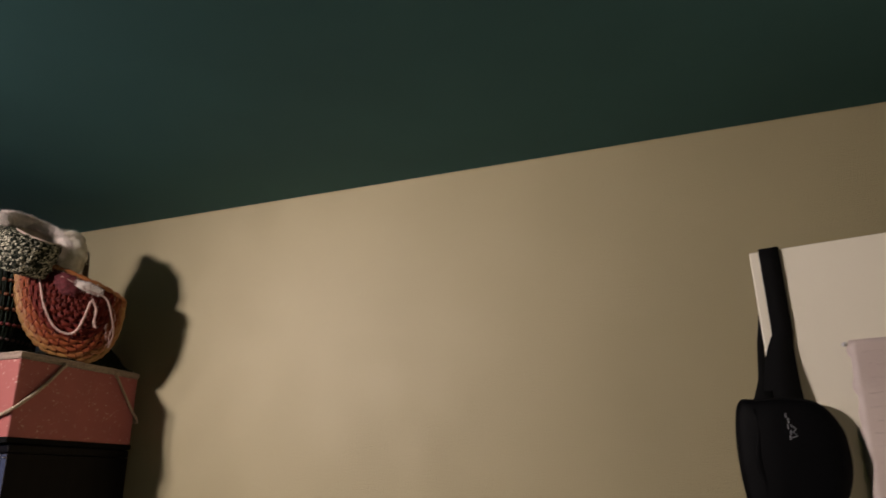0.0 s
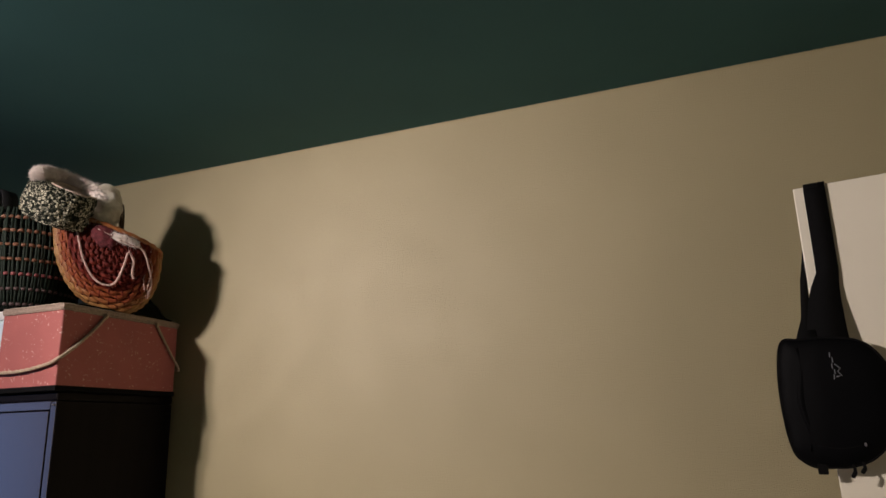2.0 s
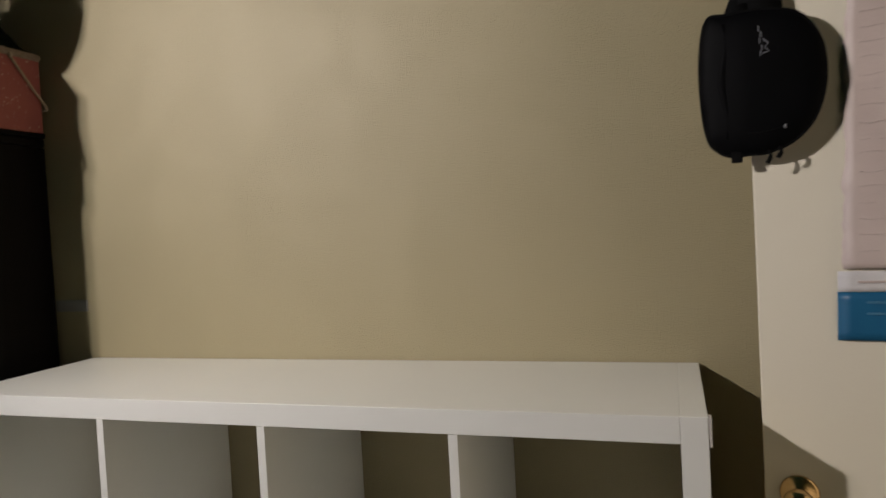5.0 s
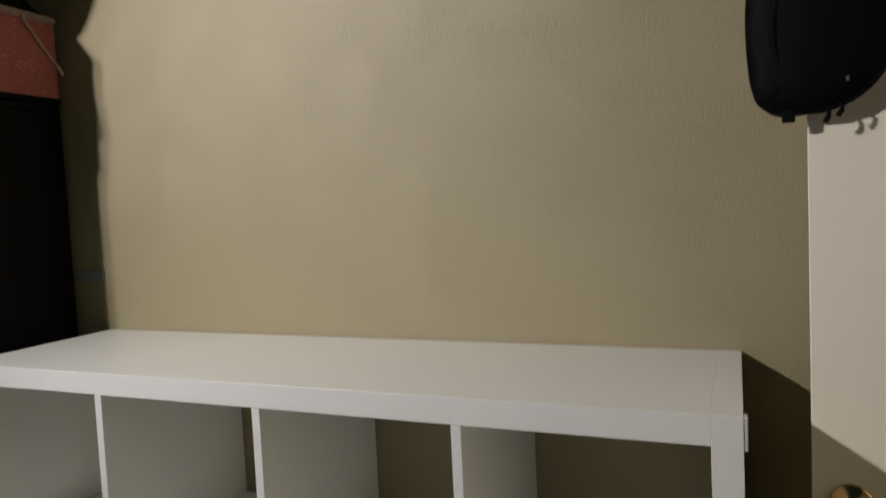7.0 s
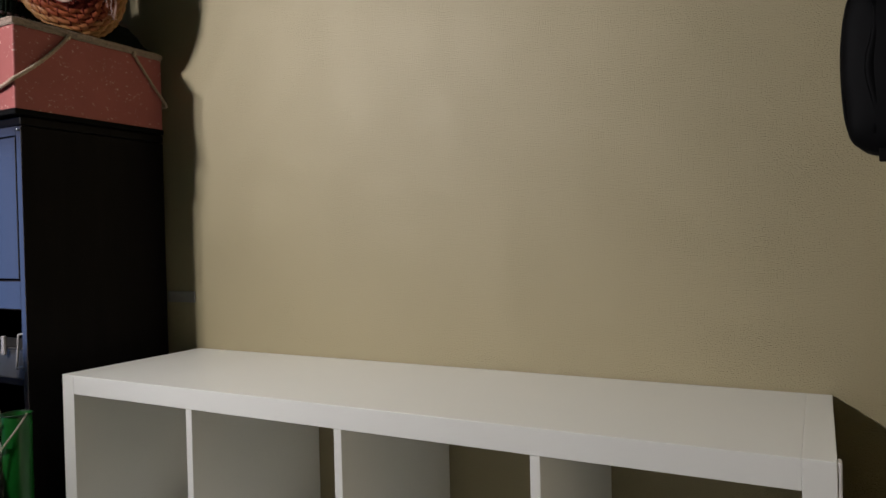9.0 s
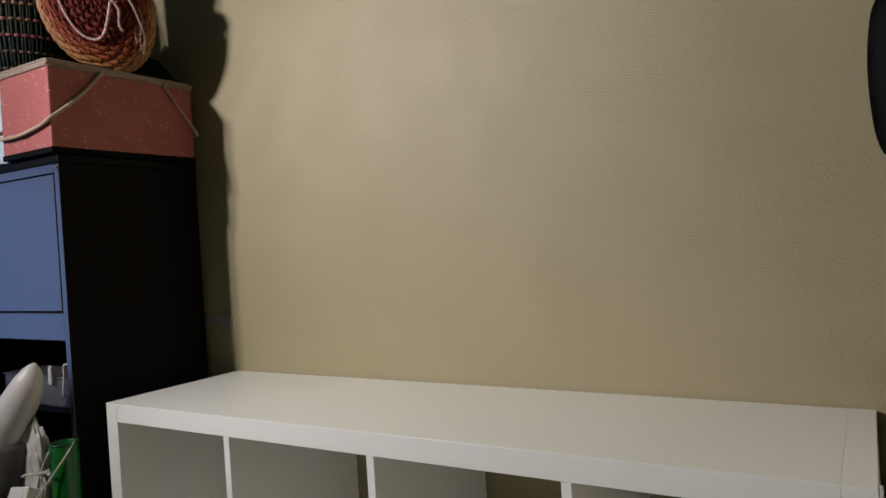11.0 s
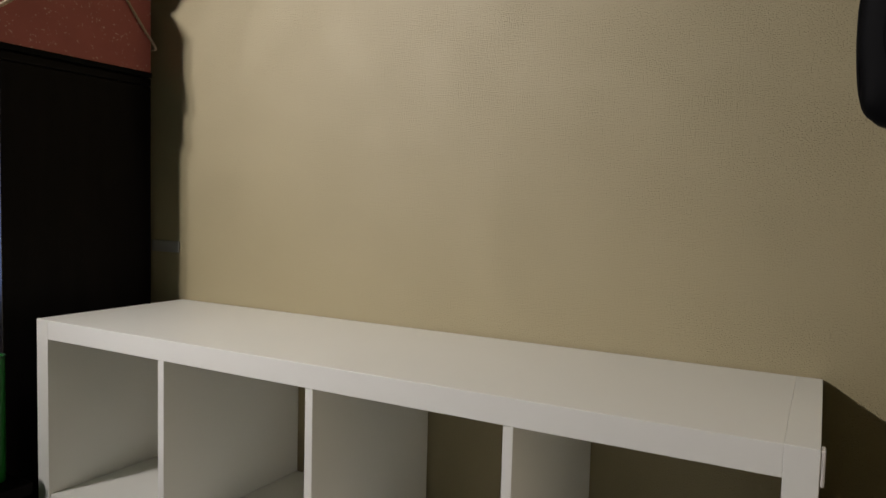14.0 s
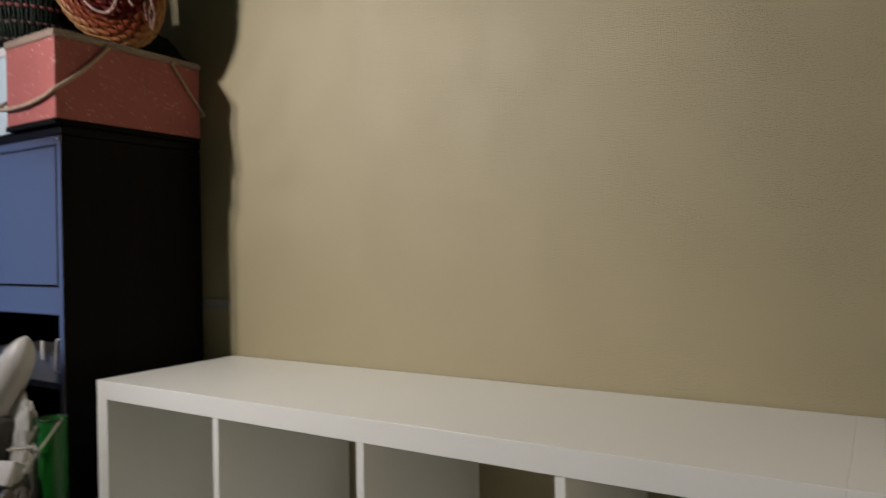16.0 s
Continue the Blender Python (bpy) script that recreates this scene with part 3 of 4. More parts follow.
# plain bars in place of the stitched mark
for k, (u, z, l) in enumerate(((0.012, 1.684, 0.008), (0.015, 1.675, 0.009), (0.013, 1.665, 0.009), (0.016, 1.655, 0.008), (0.014, 1.646, 0.008))):
    part("stitched_bar", box(u + 0.0072, -0.0640, z - l / 2, u + 0.0088, -0.0610, z + l / 2, 0.0004), GREY_THREAD, body, smooth=False)
part("stitched_peak", sweep([(0.025, -0.0635, 1.668), (0.033, -0.0630, 1.660), (0.028, -0.0633, 1.655), (0.034, -0.0628, 1.648), (0.025, -0.0635, 1.646)], 0.0008, 5), GREY_THREAD, body)
# the strap: up the front, over the top of the leaf, down behind and round its free edge
TOPZ = DH + 0.003


def strap(name, knots):
    """A strap through (u, depth, z, width) knots."""
    k = np.array(knots, float)
    f = np.linspace(0, len(k) - 1, 34)
    c = [np.interp(f, range(len(k)), k[:, n]) for n in range(4)]
    part(name, ribbon(list(zip(c[0], c[1], c[2])), (1, 0, 0), [float(w) for w in c[3]], 0.003), WEB, bag)


strap("strap", [(0.020, -0.030, 1.700, 0.070), (0.021, -0.022, 1.735, 0.063), (0.0245, -0.010, 1.785, 0.054), (0.029, -0.006, 1.812, 0.046), (0.0365, -0.004, 1.838, 0.037), (0.037, -0.004, 1.92, 0.037), (0.037, -0.004, TOPZ - 0.008, 0.037)])
part("strap_fold", ribbon(smooth_line([(0.037, -0.0045, TOPZ - 0.008), (0.037, -0.0025, TOPZ), (0.037, 0.017, TOPZ + 0.001), (0.036, 0.0375, TOPZ), (0.034, 0.0395, TOPZ - 0.012)], 5), (1, 0, 0), 0.036, 0.003), WEB, bag)
strap("rear_strap", [(0.034, 0.0395, TOPZ - 0.012, 0.034), (0.022, 0.040, 1.93, 0.034), (0.008, 0.040, 1.865, 0.030), (-0.007, 0.036, 1.835, 0.012), (-0.009, 0.012, 1.790, 0.014), (-0.008, -0.012, 1.755, 0.020), (-0.012, -0.026, 1.725, 0.032), (-0.014, -0.030, 1.700, 0.044)])
# the bag hangs half empty, pressed flat towards the leaf
for piece in bag.children_recursive:
    for v in piece.data.vertices:
        if v.co.y < -0.006:
            v.co.y = -0.006 + (v.co.y + 0.006) * 0.70

# ---- the dark cabinet with its desk ----
CX0, CX1, CY0, CY1, CZ = -1.02, -0.10, -0.402, -0.020, 1.690
cabinet = thing("secretary_cabinet", Matrix.Translation((CX0, CY1, 0)), "tall dark espresso wood cabinet with an open desk bay", "cabinet")
off = Matrix.Translation((-CX0, -CY1, 0))


def cab(name, x0, y0, z0, x1, y1, z1, mat=DARK_WOOD, bevel=0.003, label="", parent=None):
    return part(name, moved(box(x0, y0, z0, x1, y1, z1, bevel), off), mat, parent or cabinet, label, smooth=False)


cab("side_panel", CX1 - 0.020, CY0, 0, CX1, CY1, CZ - 0.022)
cab("side_panel", CX0, CY0, 0, CX0 + 0.020, CY1, CZ - 0.022)
cab("edge_band", CX1 - 0.0185, CY0 - 0.0014, 0.002, CX1 - 0.0015, CY0 - 0.0002, CZ - 0.024, DARK_PANEL, 0.0005)
part("hinge_pin", moved(turned([(0, 0.003), (0.0022, 0.0022), (0.003, 0), (0.0022, -0.0022), (0, -0.003)], 12), off @ Matrix.Translation((CX1 - 0.008, CY0 - 0.0045, CZ - 0.032))), STEEL, cabinet, "tiny steel pin")
cab("top_board", CX0, CY0 - 0.002, CZ - 0.0215, CX1 + 0.001, CY1, CZ, bevel=0.004)
cab("back_panel", CX0 + 0.0205, CY1 - 0.008, 0, CX1 - 0.0205, CY1, CZ - 0.022)
cab("rail", CX0 + 0.0205, CY0 + 0.001, 1.256, CX1 - 0.0205, CY0 + 0.020, 1.3235, DARK_PANEL)
cab("shelf_board", CX0 + 0.0205, CY0 + 0.021, 1.256, CX1 - 0.0205, CY1 - 0.0085, 1.274)
for x0, x1 in ((-0.555, -0.1225), (-0.9975, -0.5575)):
    leaf = cab("cabinet_door", x0 + 0.002, CY0 - 0.001, 1.327, x1 - 0.002, CY0 + 0.017, 1.644, DARK_PANEL, 0.0008)
cab("top_rail", CX0 + 0.0205, CY0 - 0.001, 1.6475, CX1 - 0.0205, CY0 + 0.017, CZ - 0.0225, DARK_PANEL, 0.0008)
cab("base_front", CX0 + 0.0205, CY0 + 0.001, 0.05, CX1 - 0.0205, CY0 + 0.019, 0.740)
DESK_Z = 0.772
desk = thing("desk_board", Matrix.Translation((-0.56, -0.40, DESK_Z)), "grey beige desk top crowded with small clutter", "desk")
part("desk_top", box(-0.436, -0.24, -0.028, 0.566, -0.004, -0.0012, 0.003), DARK_WOOD, desk, smooth=False)
part("desk_mat", box(-0.42, -0.23, -0.0010, 0.445, -0.012, 0.0003, 0.0004), DESK, desk, "grey beige desk mat", smooth=False)
for x, y in ((-0.41, -0.215), (0.545, -0.215)):
    part("desk_leg", box(x - 0.018, y - 0.018, -DESK_Z, x + 0.018, y + 0.018, -0.0285, 0.003), DARK_WOOD, desk, smooth=False)

# a pale plate on the wall in the gap beside the cabinet
plate = thing("wall_plate", Matrix.Translation((-0.062, -0.004, 1.255)), "pale plastic cover plate on the wall beside the cabinet", "outlet")
part("plate", box(-0.056, 0.0005, -0.015, 0.048, 0.0035, 0.015, 0.001), PLATE, plate, smooth=False)

# ---- on the cabinet: the boxes ----
BX0, BX1, BY0, BY1, BZ0, BZ1 = -0.307, -0.090, -0.422, -0.020, CZ, 1.905
pink = thing("fabric_box", Matrix.Translation((BX0, BY1, BZ0)), "pink floral fabric storage box with tan braid and rope handles", "storage box")
poff = Matrix.Translation((-BX0, -BY1, -BZ0))
part("box_body", moved(box(BX0 + 0.004, BY0 + 0.004, BZ0 + 0.001, BX1 - 0.004, BY1 - 0.004, BZ1 - 0.016, 0.004), poff), PINK, pink, smooth=False)
lid = part("lid", moved(box(BX0 + 0.001, BY0 + 0.001, BZ1 - 0.0155, BX1 - 0.001, BY1 - 0.001, BZ1 - 0.002, 0.003), poff), TRIM, pink, "braid-edged lid", smooth=False)
for z, r in ((BZ1 - 0.004, 0.0032), (BZ1 - 0.017, 0.0020)):
    e = 0.002
    ring = [(BX0 + e, BY0 + e, z), (BX1 - e, BY0 + e, z), (BX1 - e, BY1 - e, z), (BX0 + e, BY1 - e, z)]
    line = []
    for k in range(4):
        a, c = Vector(ring[k]), Vector(ring[(k + 1) % 4])
        for i in range(30):
            f = 0.03 + 0.94 * i / 29
            p = a.lerp(c, f)
            line.append(p + Vector((0, 0, 0.0005 * math.sin(i * 2.1))))
    part("braid", moved(sweep(line, r, 6, closed=True), poff), TRIM, pink)

# the lowest 14 mm of the box is black
part("foot_band", moved(box(BX0 + 0.0025, BY0 + 0.0025, BZ0 + 0.0005, BX1 - 0.0025, BY1 - 0.0025, BZ0 + 0.014, 0.002), poff), WEB, pink, "black band round the foot", smooth=False)


def cord(points, r, twist=0.35):
    """A laid rope: three strands twisted round a line."""
    line = smooth_line(points, 14)
    bm = bmesh.new()
    for s in range(3):
        strand = []
        for i, p in enumerate(line):
            q = line[min(i + 1, len(line) - 1)] - line[max(i - 1, 0)]
            q.normalize()
            side = q.cross(Vector((0.2, 0.1, 1))).normalized()
            other = q.cross(side)
            a = i * twist * 2 + s * 2 * math.pi / 3
            strand.append(p + (side * math.cos(a) + other * math.sin(a)) * r * 0.5)
        sweep(strand, r * 0.62, 6, bm=bm)
    return bm


part("rope_handle", moved(cord([(BX1 + 0.001, -0.292, 1.886), (BX1 + 0.003, -0.322, 1.853), (BX1 + 0.004, -0.362, 1.814), (BX1 + 0.0035, -0.405, 1.779), (BX1 + 0.0005, BY0 - 0.001, 1.766), (BX1 - 0.03, BY0 - 0.004, 1.754), (BX1 - 0.11, BY0 - 0.006, 1.742), (BX0 + 0.02, BY0 - 0.006, 1.742), (BX0 - 0.003, BY0 - 0.004, 1.752), (BX0 - 0.004, BY0 + 0.08, 1.82), (BX0 - 0.001, BY0 + 0.13, 1.900)], 0.0044), poff), ROPE, pink, "natural cord handle")
part("rope_handle", moved(cord([(BX1 + 0.001, -0.112, 1.884), (BX1 + 0.002, -0.092, 1.858), (BX1 + 0.003, -0.050, 1.806), (BX1 + 0.002, -0.018, 1.770), (BX1 - 0.02, -0.0155, 1.765), (BX0 + 0.05, -0.0155, 1.760), (BX0 + 0.005, -0.0155, 1.770)], 0.0034), poff), ROPE, pink, "natural cord handle")
for y in (-0.292, -0.112):
    part("rope_knot", moved(turned([(0, -0.008), (0.0045, -0.006), (0.0058, 0), (0.0045, 0.006), (0, 0.008)], 12), poff @ Matrix.Translation((BX1 + 0.001, y, 1.8865))), ROPE, pink)
pale = thing("card_box", Matrix.Translation((-0.313, -0.05, CZ)), "pale blue white card box beside the fabric box", "storage box")
part("box_body", box(-0.30, -0.352, 0.001, -0.001, 0, 0.190, 0.002), PALE_BLUE, pale, smooth=False)
part("lid", box(-0.302, -0.355, 0.1905, -0.0005, 0.003, 0.214, 0.002), PAPER_WHITE, pale, smooth=False)


# ---- baskets and knitwear on the boxes ----
def bright(i):
    return i % 3 == 1


def basket(name, m, profile, stakes, rings, colours, stake_mat, label, r_weaver=0.0032, r_stake=0.0028, amp=0.0032, flat=1.0):
    """A woven basket: stakes run down the profile, weavers go over and under them."""
    top = thing(name, m, label, "basket")
    line = smooth_line([(r, 0, z) for r, z in profile], 10)
    length = [0.0]
    for a, c in zip(line, line[1:]):
        length.append(length[-1] + (c - a).length)

    def at(f):
        s = f * length[-1]
        for i in range(1, len(line)):
            if length[i] >= s:
                g = (s - length[i - 1]) / max(length[i] - length[i - 1], 1e-9)
                p = line[i - 1].lerp(line[i], g)
                tan = (line[i] - line[i - 1]).normalized()
                return p, Vector((tan.z, 0, -tan.x))
        return line[-1], Vector((1, 0, 0))

    rows = [i for i in range(rings) if bright(i)]
    for k in range(stakes):
        a = 2 * math.pi * k / stakes + 0.02 * noise.noise((k * 1.9, 0.3, 0.7))
        lean = 0.09 * noise.noise((k * 0.8, 4.4, 0.1))
        pts = []
        for i in range(rings * 2 + 1):
            p, nrm = at(i / (rings * 2))
            j = (i - 1) // 2
            w = amp * 0.6
            if i % 2 and bright(j) and (rows.index(j) + k) % 2:
                w = -amp
            q = p + nrm * w
            b_ = a + lean * i / (rings * 2)
            pts.append((q.x * math.cos(b_), q.x * math.sin(b_), q.z))
        part("stake", sweep(pts, r_stake, 5, flat=1.25), stake_mat, top)
    for i in range(rings):
        p, nrm = at((i + 0.5) / rings)
        pts = []
        seg = stakes * 4
        row = rows.index(i) if bright(i) else 0
        for k in range(seg):
            a = 2 * math.pi * k / seg
            w = amp * 0.9 * math.cos(a * stakes / 2 + math.pi * row) * (-1 if bright(i) else 0) - (0 if bright(i) else amp)
            q = p + nrm * w
            jig = 0.0014 * noise.noise((i * 2.3, a * 3, 0.2))
            pts.append((q.x * math.cos(a), q.x * math.sin(a), q.z + jig))
        part("weaver", sweep(pts, r_weaver if bright(i) else r_weaver * 0.75, 5, closed=True, flat=flat), colours(i), top)
    return top, at


def dark_row(i):
    if not bright(i):
        return DARK_INSIDE
    return (CANE_GREY, CANE_GREY, CANE_PINK, BEAD, BEAD, BEAD, BEAD, BEAD, BEAD)[i // 3]


dark_basket, _ = basket("dark_basket", Matrix.Translation((-0.425, -0.300, BZ1 + 0.004)) @ Matrix.Rotation(radians(-3), 4, "Y"),
                        [(0.118, 0.004), (0.140, 0.02), (0.157, 0.08), (0.163, 0.15), (0.160, 0.22), (0.145, 0.275)], 116, 22, dark_row, STAKE_DARK,
                        "dark green woven basket with rows of orange and pink cane", 0.0050, 0.0029, 0.0036)
part("lining", turned([(0.0, 0.012), (0.108, 0.012), (0.130, 0.022), (0.148, 0.08), (0.154, 0.15), (0.151, 0.22), (0.137, 0.272)], 40), DARK_INSIDE, dark_basket)
part("base", turned([(0, 0), (0.108, 0), (0.108, 0.006), (0, 0.006)], 32), STAKE_DARK, dark_basket)
part("handle", ribbon(smooth_line([(-0.112, 0.0, 0.235), (-0.110, 0.0, 0.33), (-0.098, 0.0, 0.382), (-0.068, 0.0, 0.385), (-0.056, 0.0, 0.33), (-0.052, 0.0, 0.235)]), (0, 1, 0), 0.048, 0.006), DARK_INSIDE, dark_basket, "flat black handle")

# the orange basket: a half-round melon basket, its ribs bent like a U, its rim sloping
RB = Vector((-0.142, -0.258, 2.119))
RN = Vector((0.74, -0.67, 0.0)).normalized()
RE = (Vector((0.67, 0.74, 0)) - 0.32 * Vector((0, 0, 1))).normalized()
RA, RD, RC = 0.139, 0.201, 0.088


def on_bowl(phi, theta, out=0.0):
    """phi: from the side that faces the room (0) to the far side (pi); theta: along the U, 0 to pi."""
    c, v = math.cos(theta), max(math.sin(theta), 0.0)
    c, v = math.copysign(abs(c) ** 0.86, c), v ** 0.84
    d = RE * (RA + out) * math.sin(phi) * c - Vector((0, 0, 1)) * (RD + out) * math.sin(phi) * v + RN * (RC + out) * math.cos(phi)
    return d


bowl_at = Matrix.Translation(RB)
bowl = thing("orange_basket", bowl_at, "orange and red woven half-round basket tilted on the pink box", "basket")
RIBS, ARC = 32, 22
for i in range(RIBS):
    phi = radians(12 + 156 * (i + 0.5) / RIBS)
    pts = []
    for k in range(ARC * 4 + 1):
        th = math.pi * k / (ARC * 4)
        pts.append(on_bowl(phi + 0.012 * noise.noise((i * 1.7, th * 2, 0)), th, 0.0028 * math.cos(math.pi * (k / 4 + i))))
    away = abs(math.cos(phi))
    part("weaver", sweep(pts, 0.0023, 6, flat=2.6, up=RN), CANE_YELLOW if away < 0.24 else CANE_ORANGE if away < 0.42 else CANE_RUST if away < 0.60 else CANE_RED, bowl)
for k in range(ARC):
    th = math.pi * (k + 0.5) / ARC
    pts = [on_bowl(radians(8 + 164 * j / 44), th, 0.0016 * math.cos(math.pi * (j / 2 + k))) for j in range(45)]
    part("stake", sweep(pts, 0.0024, 5, flat=1.2), CANE_RED, bowl)
for turn_ in (-1, 1):
    part("rim", sweep([RE * (RA + 0.004) * math.cos(a / 60 * 2 * math.pi) + RN * (RC + 0.004) * math.sin(a / 60 * 2 * math.pi) + Vector((0, 0, 0.003 + 0.003 * math.sin(a * 1.3 * turn_))) for a in range(60)], 0.0040, 6, closed=True), CANE_ORANGE, bowl)
inner = bmesh.new()
rows_ = [[inner.verts.new(on_bowl(radians(4 + 172 * i / 18), math.pi * k / 20, -0.010)) for k in range(21)] for i in range(19)]
for i in range(18):
    for k in range(20):
        inner.faces.new((rows_[i][k], rows_[i][k + 1], rows_[i + 1][k + 1], rows_[i + 1][k]))
part("lining", inner, MAROON, bowl, "dark maroon cloth lining")
for side_ in (-0.004, 0.004):
    part("handle", sweep(smooth_line([RE * (0.030 + side_) + RN * 0.075 + Vector((0, 0, -0.02)), RE * (0.026 + side_) + RN * 0.055 + Vector((0, 0, 0.065)), RE * (0.022 + side_) + RN * 0.02 + Vector((0, 0, 0.095)), RE * (0.026 + side_) - RN * 0.05 + Vector((0, 0, 0.065)), RE * (0.030 + side_) - RN * 0.075 + Vector((0, 0, -0.02))], 8), 0.0022, 6), CANE_BROWN, bowl, "thin brown cane handle")


def tuft(bm, rng, centre, radius, count, length, width=0.0009):
    """Short curved fibres over a round lump."""
    for _ in range(count):
        d = Vector((rng.gauss(0, 1), rng.gauss(0, 1), rng.gauss(0, 1))).normalized()
        p = Vector(centre) + d * radius * 0.95
        l = length * rng.uniform(0.5, 1.2)
        bend = Vector((rng.gauss(0, 1), rng.gauss(0, 1), rng.gauss(0, 1))) * 0.5 * l
        side = d.cross(Vector((rng.gauss(0, 1), rng.gauss(0, 1), rng.gauss(0, 1)))).normalized() * width
        q, r = p + d * l * 0.6 + bend * 0.3, p + d * l * 0.9 + bend
        v = [bm.verts.new(x) for x in (p - side, p + side, q + side * 0.8, q - side * 0.8, r)]
        bm.faces.new((v[0], v[1], v[2], v[3]))
        bm.faces.new((v[3], v[2], v[4]))


def fluffy(points, radii, seed, per=170, length=0.009):
    """A thick soft roll with fibres standing off it."""
    rng = random.Random(seed)
    line = smooth_line(points, 7)
    rad = [float(np.interp(i / (len(line) - 1), np.linspace(0, 1, len(radii)), radii)) * (1 + 0.22 * noise.noise((i * 0.7, seed, 0.3))) for i in range(len(line))]
    bm = sweep(smooth_line(line, 3), list(np.interp(np.linspace(0, 1, 3 * (len(line) - 1) + 1), np.linspace(0, 1, len(line)), rad)), 26)
    for v in bm.verts:
        v.co += 0.007 * Vector((noise.noise(v.co * 42), noise.noise(v.co * 42 + Vector((9, 0, 0))), noise.noise(v.co * 42 + Vector((0, 9, 0))))) + 0.0012 * Vector((noise.noise(v.co * 130), noise.noise(v.co * 130 + Vector((9, 0, 0))), noise.noise(v.co * 130 + Vector((0, 9, 0)))))
    for p, r in zip(line, rad):
        tuft(bm, rng, p, r, per, length, 0.0004)
    return bm


# a dark crumpled cloth on the box lid, under and behind the baskets
cloth = bmesh.new()
NX, NY = 40, 54
grid = []
for i in range(NX + 1):
    row = []
    for j in range(NY + 1):
        x = BX0 + 0.012 + (BX1 - BX0 - 0.030) * i / NX
        y = BY0 + 0.060 + (BY1 - BY0 - 0.075) * j / NY
        edge = min(1.0, min(i, NX - i, j, NY - j) / 5)
        # back and peak are added height that keeps lamp light off the wall behind
        back = min(1.0, max(0.0, (y + 0.215) / 0.10)) * min(1.0, max(0.0, (BX1 - 0.018 - x) / 0.06))
        peak = math.exp(-((x + 0.232) / 0.036) ** 2 - ((y + 0.115) / 0.045) ** 2)
        h = 0.006 + 0.075 * peak + edge * (0.004 + 0.006 * noise.noise((x * 24, y * 24, 0.3)) + back * (0.062 + 0.012 * noise.noise((x * 18, y * 18, 2.3))) + 0.003 * noise.noise((x * 70, y * 70, 1.1)))
        row.append(cloth.verts.new((x - BX0, y - BY1, max(h, 0.003))))
    grid.append(row)
for i in range(NX):
    for j in range(NY):
        cloth.faces.new((grid[i][j], grid[i + 1][j], grid[i + 1][j + 1], grid[i][j + 1]))
under = bmesh.ops.extrude_face_region(cloth, geom=cloth.faces[:])
for v in under["geom"]:
    if isinstance(v, bmesh.types.BMVert):
        v.co.z = 0.0
cover = new("cloth", finish("cloth", cloth, CLOTH))
cover.matrix_world = Matrix.Translation((BX0, BY1, BZ1 + 0.0008))
tagged(cover, "dark crumpled cloth under the baskets, heaped to block lamp light", "cloth")

# the knitted hat with a fluffy scarf, on the baskets
hat_axis = Vector((0.47, -0.09, 0.87)).normalized()
hat = thing("knitted_hat", Matrix.Translation((-0.183, -0.392, 2.173)) @ hat_axis.to_track_quat("Z", "Y").to_matrix().to_4x4() @ Matrix.Scale(0.88, 4), "black and cream boucle hat with cream lining on the baskets", "hat")
line = smooth_line([(0.0, 0, -0.052), (0.070, 0, -0.052), (0.090, 0, -0.044), (0.099, 0, -0.02), (0.100, 0, 0.02), (0.097, 0, 0.044), (0.086, 0, 0.056), (0.064, 0, 0.060)], 9)
drum = turned([(p.x, p.z) for p in line] + [(0.060, 0.054), (0.058, 0.0), (0.05, -0.035), (0, -0.040)], 150)
to_side = Vector((0.62, 0.78, 0))
rim_u = (to_side - hat_axis * to_side.dot(hat_axis)).normalized()
rim_w = hat_axis.cross(rim_u)
hole = hat_axis.to_track_quat("Z", "Y").to_matrix().inverted() @ (rim_u * 0.024 - rim_w * 0.006)


def toward_hole(bm):
    """The opening sits off the middle of the crown."""
    for v in bm.verts:
        rad = Vector((v.co.x, v.co.y, 0)).length
        if v.co.z > -0.046:
            v.co += hole * min(1.0, max(0.0, (0.098 - rad) / 0.034))
    return bm


for v in drum.verts:
    rad = Vector((v.co.x, v.co.y, 0))
    if rad.length > 0.062 and v.co.z > -0.051:
        d = noise.voronoi(v.co * 95)[0][0]
        out = (rad.normalized() + Vector((0, 0, 1.6 if v.co.z > 0.052 else 0.0))).normalized()
        v.co += out * (0.007 * (0.55 - d)) + Vector((0, 0, 0.003 * noise.noise(v.co * 40)))
part("crown", toward_hole(drum), BOUCLE, hat)
part("lining", toward_hole(turned([(0.0, -0.036), (0.048, -0.030), (0.056, 0.0), (0.0585, 0.050), (0.0615, 0.0615), (0.0640, 0.0620)], 40)), LINING, hat, "cream fabric lining")
part("band", toward_hole(sweep([(0.0632 * math.cos(k / 48 * 2 * math.pi), 0.0632 * math.sin(k / 48 * 2 * math.pi), 0.0625) for k in range(48)], 0.0026, 6, closed=True)), LINING, hat)
scarf = thing("fluffy_scarf", Matrix.Translation((-0.192, -0.352, 2.244)), "fluffy pale pink and cream scarf draped on the hat", "scarf")
rim_at = Vector((-0.183, -0.392, 2.173)) + hat_axis * 0.054 - Vector((-0.192, -0.352, 2.244))


def on_rim(turn, radius, up):
    a = radians(turn)
    return rim_at + (rim_u * math.cos(a) + rim_w * math.sin(a)) * 0.88 * radius + hat_axis * up


